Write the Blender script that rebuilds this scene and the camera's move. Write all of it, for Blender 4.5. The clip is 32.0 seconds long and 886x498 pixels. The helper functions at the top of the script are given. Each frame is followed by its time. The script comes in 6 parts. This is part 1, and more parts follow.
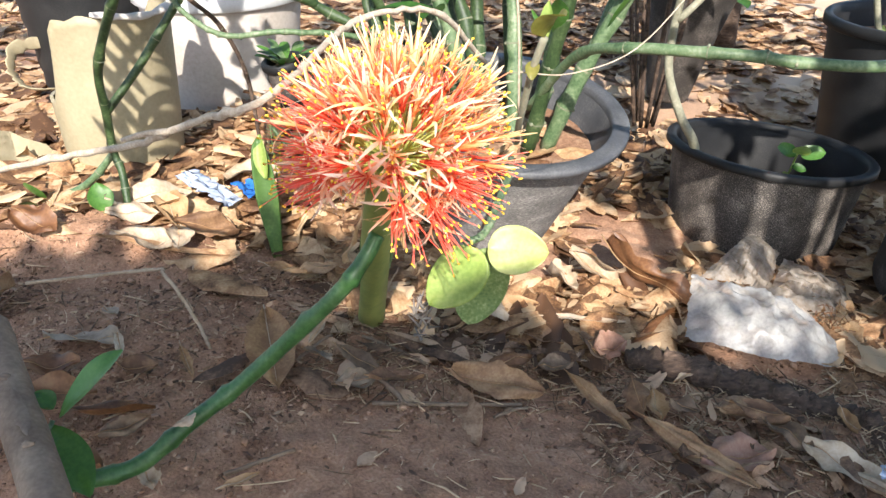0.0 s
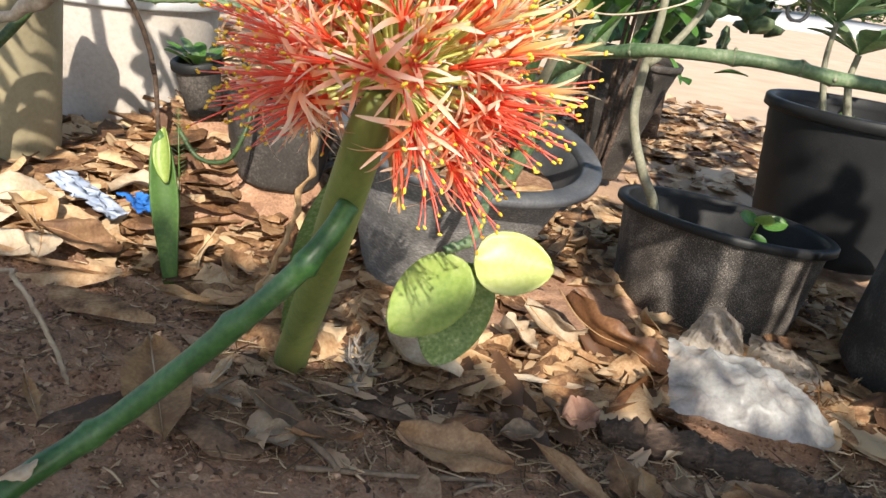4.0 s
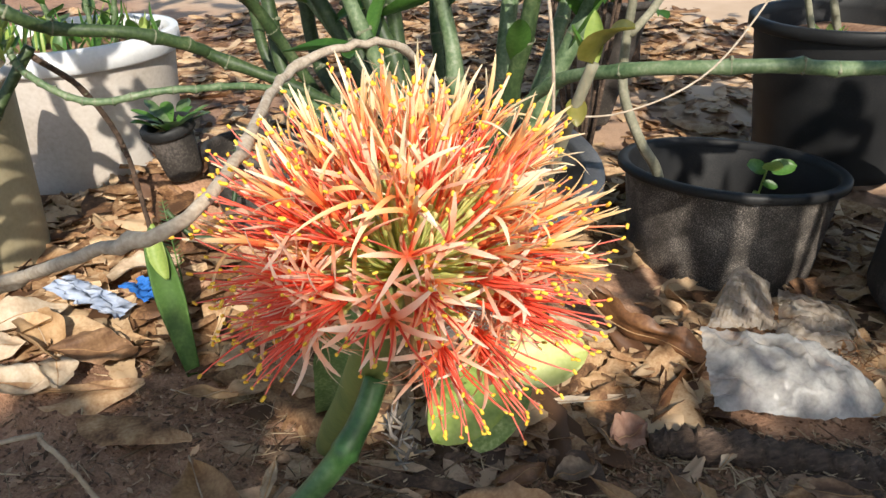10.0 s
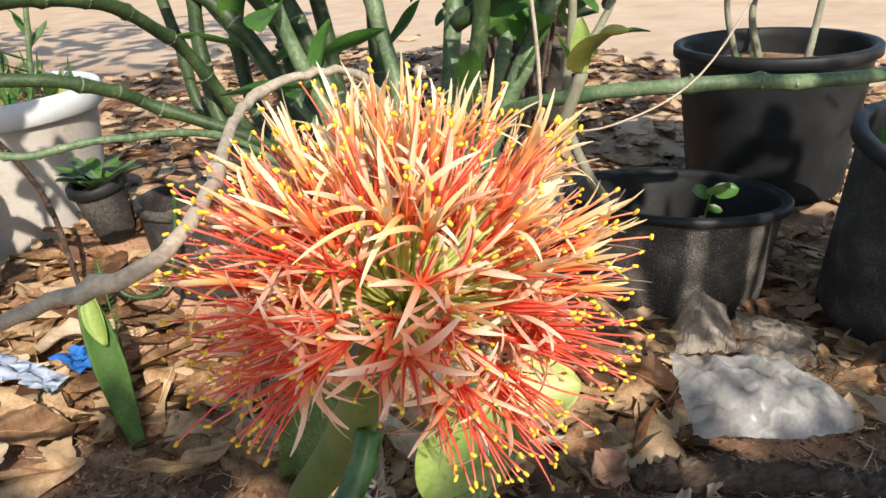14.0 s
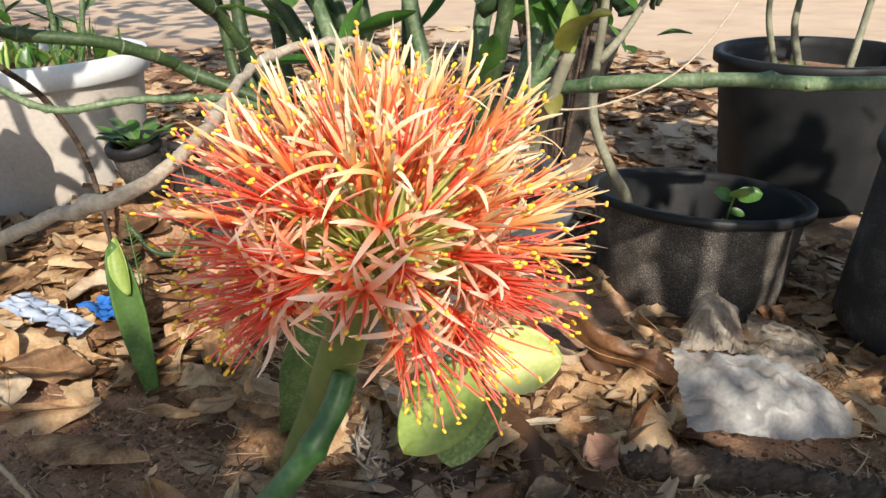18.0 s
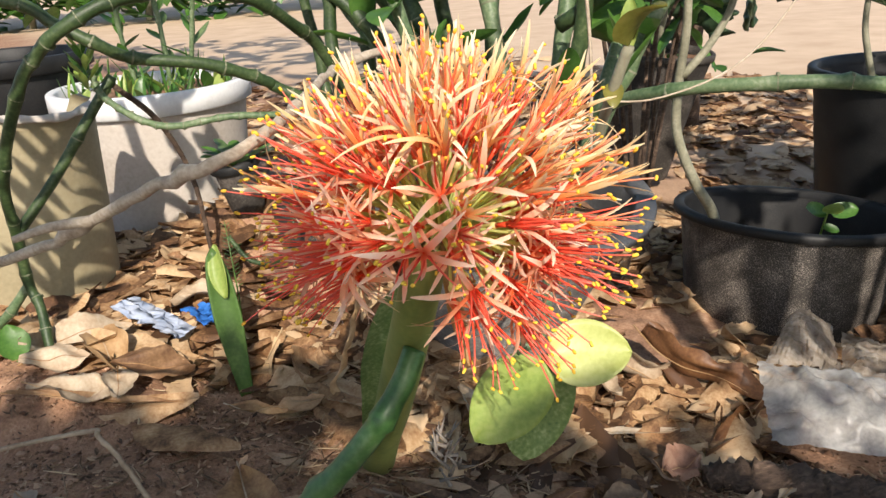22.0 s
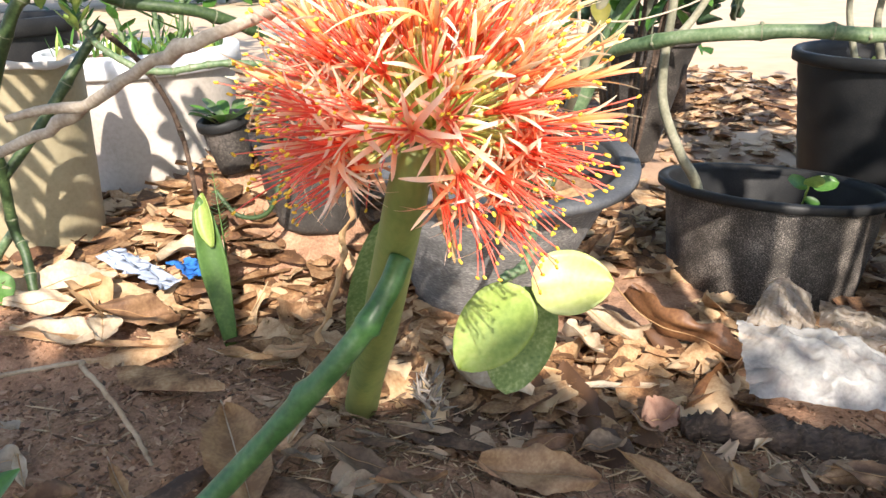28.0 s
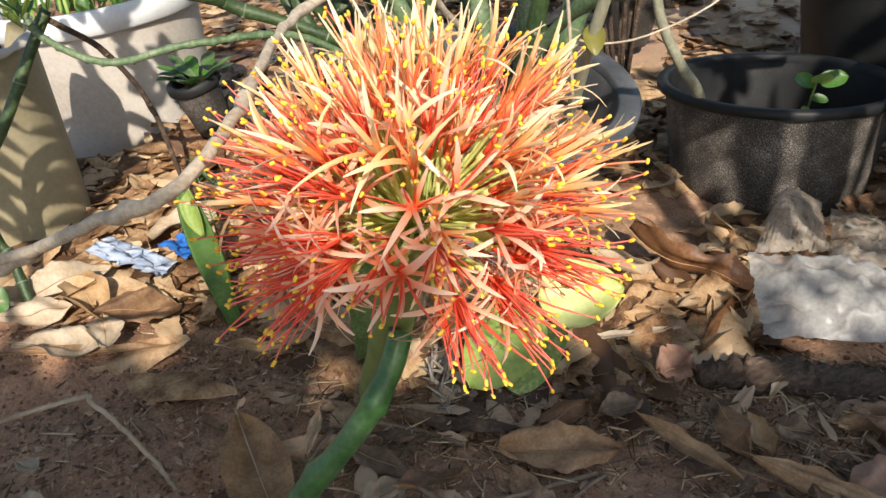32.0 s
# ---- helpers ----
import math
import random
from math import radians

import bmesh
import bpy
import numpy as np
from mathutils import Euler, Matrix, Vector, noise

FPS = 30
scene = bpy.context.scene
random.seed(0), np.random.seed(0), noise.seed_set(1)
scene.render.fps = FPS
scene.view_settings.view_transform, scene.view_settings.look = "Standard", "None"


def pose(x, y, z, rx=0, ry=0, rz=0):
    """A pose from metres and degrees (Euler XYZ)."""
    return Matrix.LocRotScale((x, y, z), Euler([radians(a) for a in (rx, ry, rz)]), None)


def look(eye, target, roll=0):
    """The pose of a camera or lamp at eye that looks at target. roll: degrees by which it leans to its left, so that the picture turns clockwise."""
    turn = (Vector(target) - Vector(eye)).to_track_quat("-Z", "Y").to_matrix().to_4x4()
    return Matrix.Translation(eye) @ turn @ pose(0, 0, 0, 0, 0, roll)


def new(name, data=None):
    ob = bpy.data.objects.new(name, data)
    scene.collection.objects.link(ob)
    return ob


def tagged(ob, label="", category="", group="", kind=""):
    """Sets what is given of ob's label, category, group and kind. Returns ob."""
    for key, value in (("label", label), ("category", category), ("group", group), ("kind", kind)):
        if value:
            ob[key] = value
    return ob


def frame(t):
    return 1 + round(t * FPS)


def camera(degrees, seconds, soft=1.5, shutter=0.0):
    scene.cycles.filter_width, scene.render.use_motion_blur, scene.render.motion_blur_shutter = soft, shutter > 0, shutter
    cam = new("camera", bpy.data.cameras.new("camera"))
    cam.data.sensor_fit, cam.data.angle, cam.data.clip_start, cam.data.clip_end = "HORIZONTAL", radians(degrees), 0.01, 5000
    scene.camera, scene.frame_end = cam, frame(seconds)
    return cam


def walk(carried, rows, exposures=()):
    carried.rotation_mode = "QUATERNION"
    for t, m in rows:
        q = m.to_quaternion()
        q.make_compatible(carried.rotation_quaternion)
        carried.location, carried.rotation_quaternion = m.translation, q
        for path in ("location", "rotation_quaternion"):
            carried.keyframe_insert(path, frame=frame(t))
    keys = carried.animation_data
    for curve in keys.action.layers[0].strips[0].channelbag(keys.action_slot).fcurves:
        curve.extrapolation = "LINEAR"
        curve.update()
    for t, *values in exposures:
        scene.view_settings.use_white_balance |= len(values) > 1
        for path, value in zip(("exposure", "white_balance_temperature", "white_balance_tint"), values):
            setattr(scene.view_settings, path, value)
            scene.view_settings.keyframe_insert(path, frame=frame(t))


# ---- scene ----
cam = camera(59.5, 32.0)
METRES, EYE, TILT, LEAN, TURN = 1.1, 0.5, -29.0, 0.0, 0.0
ROWS = [
    (0.0, 0.0, 0.0, 0.0, 0.0, 0.0, -0.0),
    (0.5, -0.0282, 0.0499, 0.0062, -4.21, 1.12, 0.38),
    (1.0, -0.041, 0.0849, 0.0222, -5.74, 3.25, 2.79),
    (1.5, -0.0529, 0.1156, 0.0239, -6.76, 3.3, 2.44),
    (2.0, -0.0522, 0.1541, 0.0295, -8.58, 1.47, 5.17),
    (2.5, -0.0558, 0.168, 0.0126, -9.45, 2.02, 4.15),
    (3.0, -0.0615, 0.1639, -0.0063, -8.79, 4.03, 3.07),
    (3.5, -0.0566, 0.1718, -0.0355, -8.93, 5.92, -0.05),
    (5.5, -0.0651, 0.1607, -0.0949, -8.14, 10.84, -9.18),
    (6.0, -0.0666, 0.1597, -0.0906, -8.13, 10.94, -8.38),
    (6.5, -0.0616, 0.1577, -0.0377, -7.41, 9.57, 0.56),
    (7.0, -0.0601, 0.155, -0.0053, -7.06, 7.29, 3.67),
    (7.5, -0.0601, 0.1644, 0.0163, -6.97, 3.17, 5.7),
    (8.0, -0.0694, 0.1817, 0.0416, -8.04, 2.21, 6.53),
    (8.5, -0.0627, 0.1906, 0.0593, -8.81, 0.11, 8.41),
    (9.0, -0.0654, 0.1901, 0.0598, -8.25, 0.87, 8.0),
    (9.5, -0.0663, 0.1868, 0.0596, -7.88, 1.52, 7.56),
    (10.0, -0.0628, 0.1867, 0.0556, -8.01, 2.0, 7.4),
    (10.5, -0.0642, 0.1861, 0.0509, -8.04, 2.78, 6.56),
    (11.0, -0.0667, 0.1849, 0.0517, -8.01, 3.25, 7.22),
    (11.5, -0.0621, 0.1887, 0.0493, -8.18, 3.11, 8.09),
    (12.0, -0.0536, 0.1896, 0.0559, -8.08, 3.0, 9.83),
    (12.5, -0.0584, 0.1815, 0.0515, -7.19, 4.44, 8.06),
    (13.0, -0.0588, 0.205, 0.0541, -9.46, 2.3, 9.05),
    (13.5, -0.072, 0.2193, 0.0547, -12.25, 5.08, 10.19),
    (15.5, -0.0962, 0.2301, 0.049, -13.95, 4.46, 13.04),
    (16.0, -0.0738, 0.2201, 0.0497, -13.04, 4.83, 13.09),
    (16.5, -0.0675, 0.2109, 0.0376, -12.47, 3.5, 12.36),
    (17.0, -0.0712, 0.2053, 0.0428, -11.86, 2.38, 12.77),
    (17.5, -0.0629, 0.2081, 0.039, -11.56, 3.33, 10.94),
    (18.0, -0.0666, 0.199, 0.0319, -10.41, 4.89, 7.12),
    (18.5, -0.0617, 0.1949, 0.0249, -9.29, 7.6, 3.78),
    (19.0, -0.0587, 0.1928, 0.0155, -9.3, 8.64, 3.19),
    (19.5, -0.0559, 0.1906, 0.0142, -9.13, 9.14, 4.13),
    (20.0, -0.0522, 0.1955, 0.0099, -9.42, 9.21, 4.3),
    (20.5, -0.0554, 0.1913, 0.0057, -7.3, 8.57, 4.8),
    (21.0, -0.0585, 0.1818, 0.0069, -4.53, 8.8, 5.39),
    (21.5, -0.0602, 0.1777, 0.0034, -3.51, 8.59, 6.05),
    (22.0, -0.0588, 0.1788, 0.0041, -3.54, 8.13, 6.03),
    (22.5, -0.0539, 0.1829, -0.0035, -3.94, 7.63, 5.74),
    (23.0, -0.0603, 0.1848, -0.0267, -4.74, 7.83, 2.56),
    (23.5, -0.0655, 0.187, -0.0446, -4.96, 6.98, 1.81),
    (24.0, -0.062, 0.1881, -0.0583, -5.78, 5.66, 2.36),
    (24.5, -0.0607, 0.1865, -0.0682, -5.92, 5.45, 1.85),
    (26.5, -0.052, 0.1918, -0.0831, -6.96, 4.52, 2.74),
    (27.0, -0.0526, 0.1936, -0.0848, -6.64, 4.98, 2.55),
    (27.5, -0.0599, 0.1868, -0.0685, -5.44, 6.28, 3.36),
    (28.0, -0.0639, 0.179, -0.041, -4.77, 7.93, 5.08),
    (28.5, -0.0608, 0.173, -0.0146, -4.59, 8.22, 6.63),
    (29.0, -0.0631, 0.166, -0.0065, -4.12, 8.16, 7.45),
    (29.5, -0.0599, 0.1686, -0.0006, -3.81, 6.72, 7.57),
    (30.0, -0.0578, 0.1676, 0.007, -3.76, 5.7, 8.0),
    (30.5, -0.0558, 0.163, 0.017, -3.17, 5.18, 6.62),
    (31.0, -0.0519, 0.1571, 0.0223, -3.68, 3.12, 8.4),
    (31.5, -0.0487, 0.1693, 0.0443, -3.86, 0.18, 10.61),
    (32.0, -0.047, 0.1979, 0.0584, -4.39, -2.14, 10.77),
]
walk(cam, [(t, pose(0, 0, EYE, TILT, LEAN, TURN) @ pose(METRES * x, METRES * y, METRES * z, 90 + pitch, roll, yaw)) for t, x, y, z, yaw, pitch, roll in ROWS],
     exposures=[(0.0, 1.22, 6150, 12), (3.0, 0.82, 6450, 10), (6.0, 0.94, 6500, 12), (9.0, 0.56, 6450, 10), (18.0, 0.54, 6500, 10), (22.0, 0.50, 6650, 12), (24.0, 1.06, 6550, 13), (27.0, 1.48, 6500, 20), (28.0, 1.24, 6450, 13), (30.0, 0.60, 6550, 10), (32.0, 0.54, 6500, 10)])

# ---- world and sun ----
SUN = Vector((-0.03, 0.85, -0.62)).normalized()
world = bpy.data.worlds.new("world")
scene.world = world
world.use_nodes = True
wn = world.node_tree.nodes
sky = wn.new("ShaderNodeTexSky")
sky.sky_type = "NISHITA"
sky.sun_disc = False
sky.sun_elevation = math.asin(-SUN.z)
sky.sun_rotation = math.atan2(-SUN.x, -SUN.y)
wn["Background"].inputs["Strength"].default_value = 0.15
world.node_tree.links.new(sky.outputs["Color"], wn["Background"].inputs["Color"])
sun = new("sun", bpy.data.lights.new("sun", "SUN"))
sun.data.energy, sun.data.angle, sun.data.color = 4.6, radians(0.5), (1.0, 0.93, 0.82)
sun.matrix_world = look((0, 0, 5), Vector((0, 0, 5)) + SUN)


# ---- materials ----
def shader(name, colours, rough=0.7, scale=30.0, fine=220.0, bump=0.3, depth=0.002, see=0.0, along=None, rand=0.0, spec=0.4, mixfine=0.35, stretch=None, coat=0.0):
    """A surface whose colours wander at two scales; rand: how much each object differs; see: light let through; along: colours from root to tip."""
    m = bpy.data.materials.new(name)
    m.use_nodes = True
    t = m.node_tree
    n, ln = t.nodes, t.links
    b = n["Principled BSDF"]
    b.inputs["Roughness"].default_value = rough
    b.inputs["Specular IOR Level"].default_value = spec
    b.inputs["Coat Weight"].default_value = coat
    tc = n.new("ShaderNodeTexCoord")
    info = n.new("ShaderNodeObjectInfo")
    vec = tc.outputs["Object"]
    if stretch:
        mp = n.new("ShaderNodeMapping")
        mp.inputs["Scale"].default_value = stretch
        ln.new(vec, mp.inputs["Vector"])
        vec = mp.outputs["Vector"]
    add = n.new("ShaderNodeVectorMath")
    add.operation = "ADD"
    ln.new(vec, add.inputs[0])
    ln.new(info.outputs["Random"], add.inputs[1])
    n1, n2 = n.new("ShaderNodeTexNoise"), n.new("ShaderNodeTexNoise")
    for q, s, d in ((n1, scale, 4), (n2, fine, 3)):
        q.inputs["Scale"].default_value = s
        q.inputs["Detail"].default_value = d
        ln.new(add.outputs[0], q.inputs["Vector"])
    mix = n.new("ShaderNodeMix")
    mix.inputs[0].default_value = mixfine
    ln.new(n1.outputs["Fac"], mix.inputs[2])
    ln.new(n2.outputs["Fac"], mix.inputs[3])
    value = mix.outputs[0]
    if along:
        at = n.new("ShaderNodeAttribute")
        at.attribute_name = "along"
        m1 = n.new("ShaderNodeMath")
        m1.operation = "MULTIPLY_ADD"
        ln.new(value, m1.inputs[0])
        m1.inputs[1].default_value = along
        m2 = n.new("ShaderNodeMath")
        m2.operation = "SUBTRACT"
        ln.new(at.outputs["Fac"], m2.inputs[0])
        m2.inputs[1].default_value = along * 0.5
        ln.new(m2.outputs[0], m1.inputs[2])
        value = m1.outputs[0]
    if rand:
        m3 = n.new("ShaderNodeMath")
        m3.operation = "MULTIPLY_ADD"
        ln.new(info.outputs["Random"], m3.inputs[0])
        m3.inputs[1].default_value = rand
        m4 = n.new("ShaderNodeMath")
        m4.operation = "SUBTRACT"
        ln.new(value, m4.inputs[0])
        m4.inputs[1].default_value = rand * 0.5
        ln.new(m4.outputs[0], m3.inputs[2])
        value = m3.outputs[0]
    ramp = n.new("ShaderNodeValToRGB")
    lo, hi = (0.0, 1.0) if along else (0.3, 0.7)
    e = ramp.color_ramp.elements
    while len(e) < len(colours):
        e.new(0.5)
    for k, c in enumerate(colours):
        e[k].position = lo + (hi - lo) * k / max(1, len(colours) - 1)
        e[k].color = (*c, 1)
    ln.new(value, ramp.inputs["Fac"])
    ln.new(ramp.outputs["Color"], b.inputs["Base Color"])
    bp = n.new("ShaderNodeBump")
    bp.inputs["Strength"].default_value = bump
    bp.inputs["Distance"].default_value = depth
    ln.new(mix.outputs[0], bp.inputs["Height"])
    ln.new(bp.outputs["Normal"], b.inputs["Normal"])
    if see:
        tr = n.new("ShaderNodeBsdfTranslucent")
        ln.new(ramp.outputs["Color"], tr.inputs["Color"])
        ms = n.new("ShaderNodeMixShader")
        ms.inputs[0].default_value = see
        ln.new(b.outputs[0], ms.inputs[1])
        ln.new(tr.outputs[0], ms.inputs[2])
        ln.new(ms.outputs[0], n["Material Output"].inputs["Surface"])
    return m


TEPAL = shader("tepal", [(0.90, 0.19, 0.06), (0.94, 0.43, 0.24), (0.95, 0.60, 0.41), (0.96, 0.75, 0.58)], 0.4, 120, 700, 0.15, 0.0003, see=0.42, along=0.35, rand=0.45)
# paler set for upper tepals; part of the cream stands in for strong sun
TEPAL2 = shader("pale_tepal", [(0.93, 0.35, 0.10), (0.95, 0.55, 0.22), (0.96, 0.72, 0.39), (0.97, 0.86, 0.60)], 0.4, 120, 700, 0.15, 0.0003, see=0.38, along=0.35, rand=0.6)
TUBE = shader("floret_tube", [(0.86, 0.07, 0.025), (0.90, 0.13, 0.05)], 0.4, 120, 500, 0.1, 0.0002, see=0.3)
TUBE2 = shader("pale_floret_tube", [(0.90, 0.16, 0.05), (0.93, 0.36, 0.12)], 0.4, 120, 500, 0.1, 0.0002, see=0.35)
STAMEN = shader("filament", [(0.88, 0.075, 0.03), (0.86, 0.12, 0.07), (0.84, 0.22, 0.16)], 0.4, 80, 400, 0.1, 0.0002, see=0.2, along=0.3, rand=0.3)
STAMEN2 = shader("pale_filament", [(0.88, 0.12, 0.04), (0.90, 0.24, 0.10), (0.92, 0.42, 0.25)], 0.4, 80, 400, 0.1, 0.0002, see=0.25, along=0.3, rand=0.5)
ANTHER = shader("anther", [(0.70, 0.36, 0.02), (0.85, 0.58, 0.07)], 0.8, 300, 900, 0.4, 0.0005, rand=0.3)
PEDICEL = shader("pedicel", [(0.66, 0.70, 0.20), (0.78, 0.78, 0.30), (0.86, 0.78, 0.34)], 0.45, 60, 300, 0.1, 0.0004, see=0.45, along=0.2)
SCAPE = shader("scape", [(0.114, 0.159, 0.040), (0.194, 0.226, 0.062), (0.264, 0.268, 0.079)], 0.5, 30, 260, 0.25, 0.0008, stretch=(1, 1, 0.35))
DRYBRACT = shader("dry_bract", [(0.30, 0.16, 0.06), (0.50, 0.34, 0.16)], 0.7, 60, 300, 0.3, 0.001, see=0.25)
STEM = shader("green_stem", [(0.013, 0.025, 0.009), (0.025, 0.047, 0.015), (0.050, 0.080, 0.028), (0.12, 0.14, 0.068)], 0.5, 38, 260, 0.4, 0.0008, mixfine=0.45)
STEM2 = shader("pale_green_stem", [(0.032, 0.059, 0.024), (0.074, 0.122, 0.053), (0.137, 0.186, 0.094), (0.252, 0.274, 0.187)], 0.5, 38, 260, 0.4, 0.001, mixfine=0.45)
STEM3 = shader("glossy_green_stem", [(0.016, 0.045, 0.012), (0.030, 0.085, 0.022), (0.055, 0.125, 0.036), (0.10, 0.17, 0.07)], 0.38, 38, 260, 0.3, 0.0006, mixfine=0.4)
RING = shader("stem_ring", [(0.08, 0.095, 0.05), (0.24, 0.24, 0.16)], 0.8, 90, 300, 0.4, 0.001)
GREEN = shader("green_leaf", [(0.035, 0.10, 0.02), (0.07, 0.17, 0.03), (0.12, 0.24, 0.05)], 0.35, 25, 260, 0.2, 0.0008, see=0.3, rand=0.2)
PADDLE = shader("grey_green_leaf", [(0.05, 0.10, 0.035), (0.12, 0.19, 0.075), (0.24, 0.31, 0.15)], 0.4, 25, 260, 0.25, 0.0008, see=0.32, rand=0.25)
LIME = shader("lime_leaf", [(0.17, 0.26, 0.045), (0.29, 0.38, 0.085), (0.42, 0.47, 0.15)], 0.4, 22, 260, 0.25, 0.0008, see=0.3)
OLIVE = shader("olive_leaf", [(0.12, 0.12, 0.02), (0.20, 0.19, 0.04), (0.28, 0.24, 0.07)], 0.4, 40, 260, 0.2, 0.0008, see=0.3)
SPROUT = shader("sprout", [(0.050, 0.105, 0.022), (0.075, 0.148, 0.032), (0.14, 0.24, 0.055)], 0.4, 30, 260, 0.15, 0.0008, see=0.2)
DARKLEAF = shader("crested_plant", [(0.012, 0.035, 0.012), (0.03, 0.06, 0.025), (0.12, 0.15, 0.07)], 0.6, 12, 90, 0.5, 0.01)
DRY = shader("dry_leaf", [(0.102, 0.047, 0.022), (0.209, 0.104, 0.047), (0.335, 0.184, 0.086), (0.441, 0.275, 0.139), (0.543, 0.373, 0.210)], 0.65, 35, 260, 0.5, 0.0012, see=0.12, rand=0.5)
PALELEAF = shader("pale_dry_leaf", [(0.27, 0.18, 0.11), (0.45, 0.34, 0.23), (0.57, 0.48, 0.36)], 0.65, 30, 260, 0.5, 0.0012, see=0.1)
RUSTLEAF = shader("rust_leaf", [(0.080, 0.033, 0.014), (0.178, 0.079, 0.032), (0.294, 0.152, 0.065)], 0.5, 38, 260, 0.6, 0.0012, see=0.12, rand=0.2)
PINKLEAF = shader("pink_brown_leaf", [(0.184, 0.089, 0.055), (0.313, 0.168, 0.110), (0.410, 0.252, 0.170)], 0.6, 38, 260, 0.5, 0.001, see=0.1)
TANLEAF = shader("tan_dead_leaf", [(0.206, 0.104, 0.044), (0.371, 0.215, 0.098), (0.494, 0.323, 0.168)], 0.6, 45, 300, 0.6, 0.0012, see=0.14, rand=0.25)
BROWNLEAF = shader("brown_dead_leaf", [(0.128, 0.064, 0.032), (0.256, 0.144, 0.073), (0.421, 0.270, 0.147)], 0.6, 45, 300, 0.6, 0.0012, see=0.1, rand=0.25)
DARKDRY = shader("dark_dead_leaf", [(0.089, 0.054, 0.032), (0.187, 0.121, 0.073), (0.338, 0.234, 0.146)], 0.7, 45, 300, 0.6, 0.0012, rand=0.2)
GREYLEAF = shader("grey_dead_leaf", [(0.115, 0.085, 0.059), (0.230, 0.175, 0.121), (0.345, 0.273, 0.197)], 0.75, 45, 300, 0.6, 0.0012, rand=0.2)
WEATHERED = shader("weathered_wood", [(0.130, 0.087, 0.057), (0.205, 0.144, 0.097), (0.292, 0.214, 0.147)], 0.85, 30, 240, 0.5, 0.002)
# lime leaf again, its sunlight put into a paler yellow colour
SUNLITLEAF = shader("sunlit_yellow_leaf", [(0.40, 0.44, 0.10), (0.54, 0.58, 0.20), (0.66, 0.66, 0.30)], 0.4, 22, 260, 0.2, 0.0008, see=0.3)
MOTTLED = shader("mottled_leaf", [(0.10, 0.17, 0.05), (0.20, 0.28, 0.09), (0.40, 0.46, 0.22)], 0.45, 60, 320, 0.3, 0.0008, see=0.2, mixfine=0.6)
TWIG = shader("twig", [(0.28, 0.20, 0.13), (0.42, 0.33, 0.23), (0.55, 0.46, 0.34)], 0.8, 50, 300, 0.5, 0.001, rand=0.3)
BARK = shader("bark", [(0.26, 0.20, 0.145), (0.42, 0.345, 0.26), (0.55, 0.475, 0.375)], 0.85, 130, 500, 0.6, 0.0011, mixfine=0.5)
STALK = shader("grey_stalk", [(0.13, 0.125, 0.085), (0.22, 0.21, 0.145), (0.34, 0.32, 0.24)], 0.75, 35, 260, 0.5, 0.001)
ROTTEN = shader("rotten_wood", [(0.02, 0.013, 0.009), (0.06, 0.038, 0.026), (0.10, 0.065, 0.044), (0.22, 0.145, 0.10)], 0.9, 60, 300, 1.0, 0.005, mixfine=0.5, stretch=(0.3, 1, 1))
BLACK = shader("black_plastic", [(0.008, 0.0082, 0.0086), (0.013, 0.0132, 0.0138), (0.030, 0.029, 0.028)], 0.55, 14, 420, 0.25, 0.0008, spec=0.3)
GRITTY = shader("gritty_black_plastic", [(0.014, 0.0118, 0.0098), (0.050, 0.043, 0.037), (0.34, 0.295, 0.255)], 0.6, 30, 650, 0.9, 0.0012, mixfine=0.7)
DUSTY = shader("dusty_plastic", [(0.018, 0.015, 0.013), (0.040, 0.034, 0.029), (0.13, 0.11, 0.095)], 0.75, 22, 320, 0.6, 0.002, mixfine=0.45)
DUSTGREY = shader("dusty_grey_plastic", [(0.065, 0.062, 0.058), (0.170, 0.160, 0.150), (0.44, 0.41, 0.375)], 0.7, 30, 520, 0.8, 0.0014, mixfine=0.6, stretch=(0.45, 0.45, 1.6))
GREYPLASTIC = shader("grey_plastic", [(0.042, 0.043, 0.047), (0.066, 0.067, 0.072), (0.13, 0.127, 0.125)], 0.5, 20, 300, 0.3, 0.0008)
CREAM = shader("cream_pot", [(0.376, 0.320, 0.263), (0.489, 0.432, 0.376), (0.564, 0.517, 0.461)], 0.6, 9, 160, 0.25, 0.001)
WHITE = shader("white_rim", [(0.60, 0.60, 0.60), (0.70, 0.70, 0.70), (0.76, 0.76, 0.75)], 0.45, 14, 200, 0.2, 0.0008)
BEIGE = shader("beige_pot", [(0.240, 0.198, 0.115), (0.320, 0.269, 0.166), (0.376, 0.325, 0.209)], 0.6, 10, 180, 0.3, 0.001)
POTSOIL = shader("pot_soil", [(0.10, 0.05, 0.028), (0.22, 0.12, 0.07), (0.36, 0.24, 0.15)], 0.95, 25, 160, 1.0, 0.008)
CLOD = shader("clod", [(0.10, 0.06, 0.04), (0.19, 0.115, 0.075), (0.28, 0.18, 0.12)], 0.95, 40, 260, 0.8, 0.003, rand=0.3)
BLUE = shader("blue_wrapper", [(0.02, 0.12, 0.42), (0.05, 0.20, 0.58)], 0.35, 40, 200, 0.4, 0.002)
PALEWRAP = shader("pale_wrapper", [(0.30, 0.37, 0.52), (0.52, 0.55, 0.62)], 0.35, 60, 200, 0.4, 0.002)
CONCRETE = shader("concrete", [(0.45, 0.42, 0.38), (0.60, 0.57, 0.53)], 0.85, 2, 40, 0.3, 0.004)
SPIKY = shader("grey_spines", [(0.16, 0.13, 0.11), (0.30, 0.26, 0.22)], 0.8, 60, 300, 0.4, 0.001)


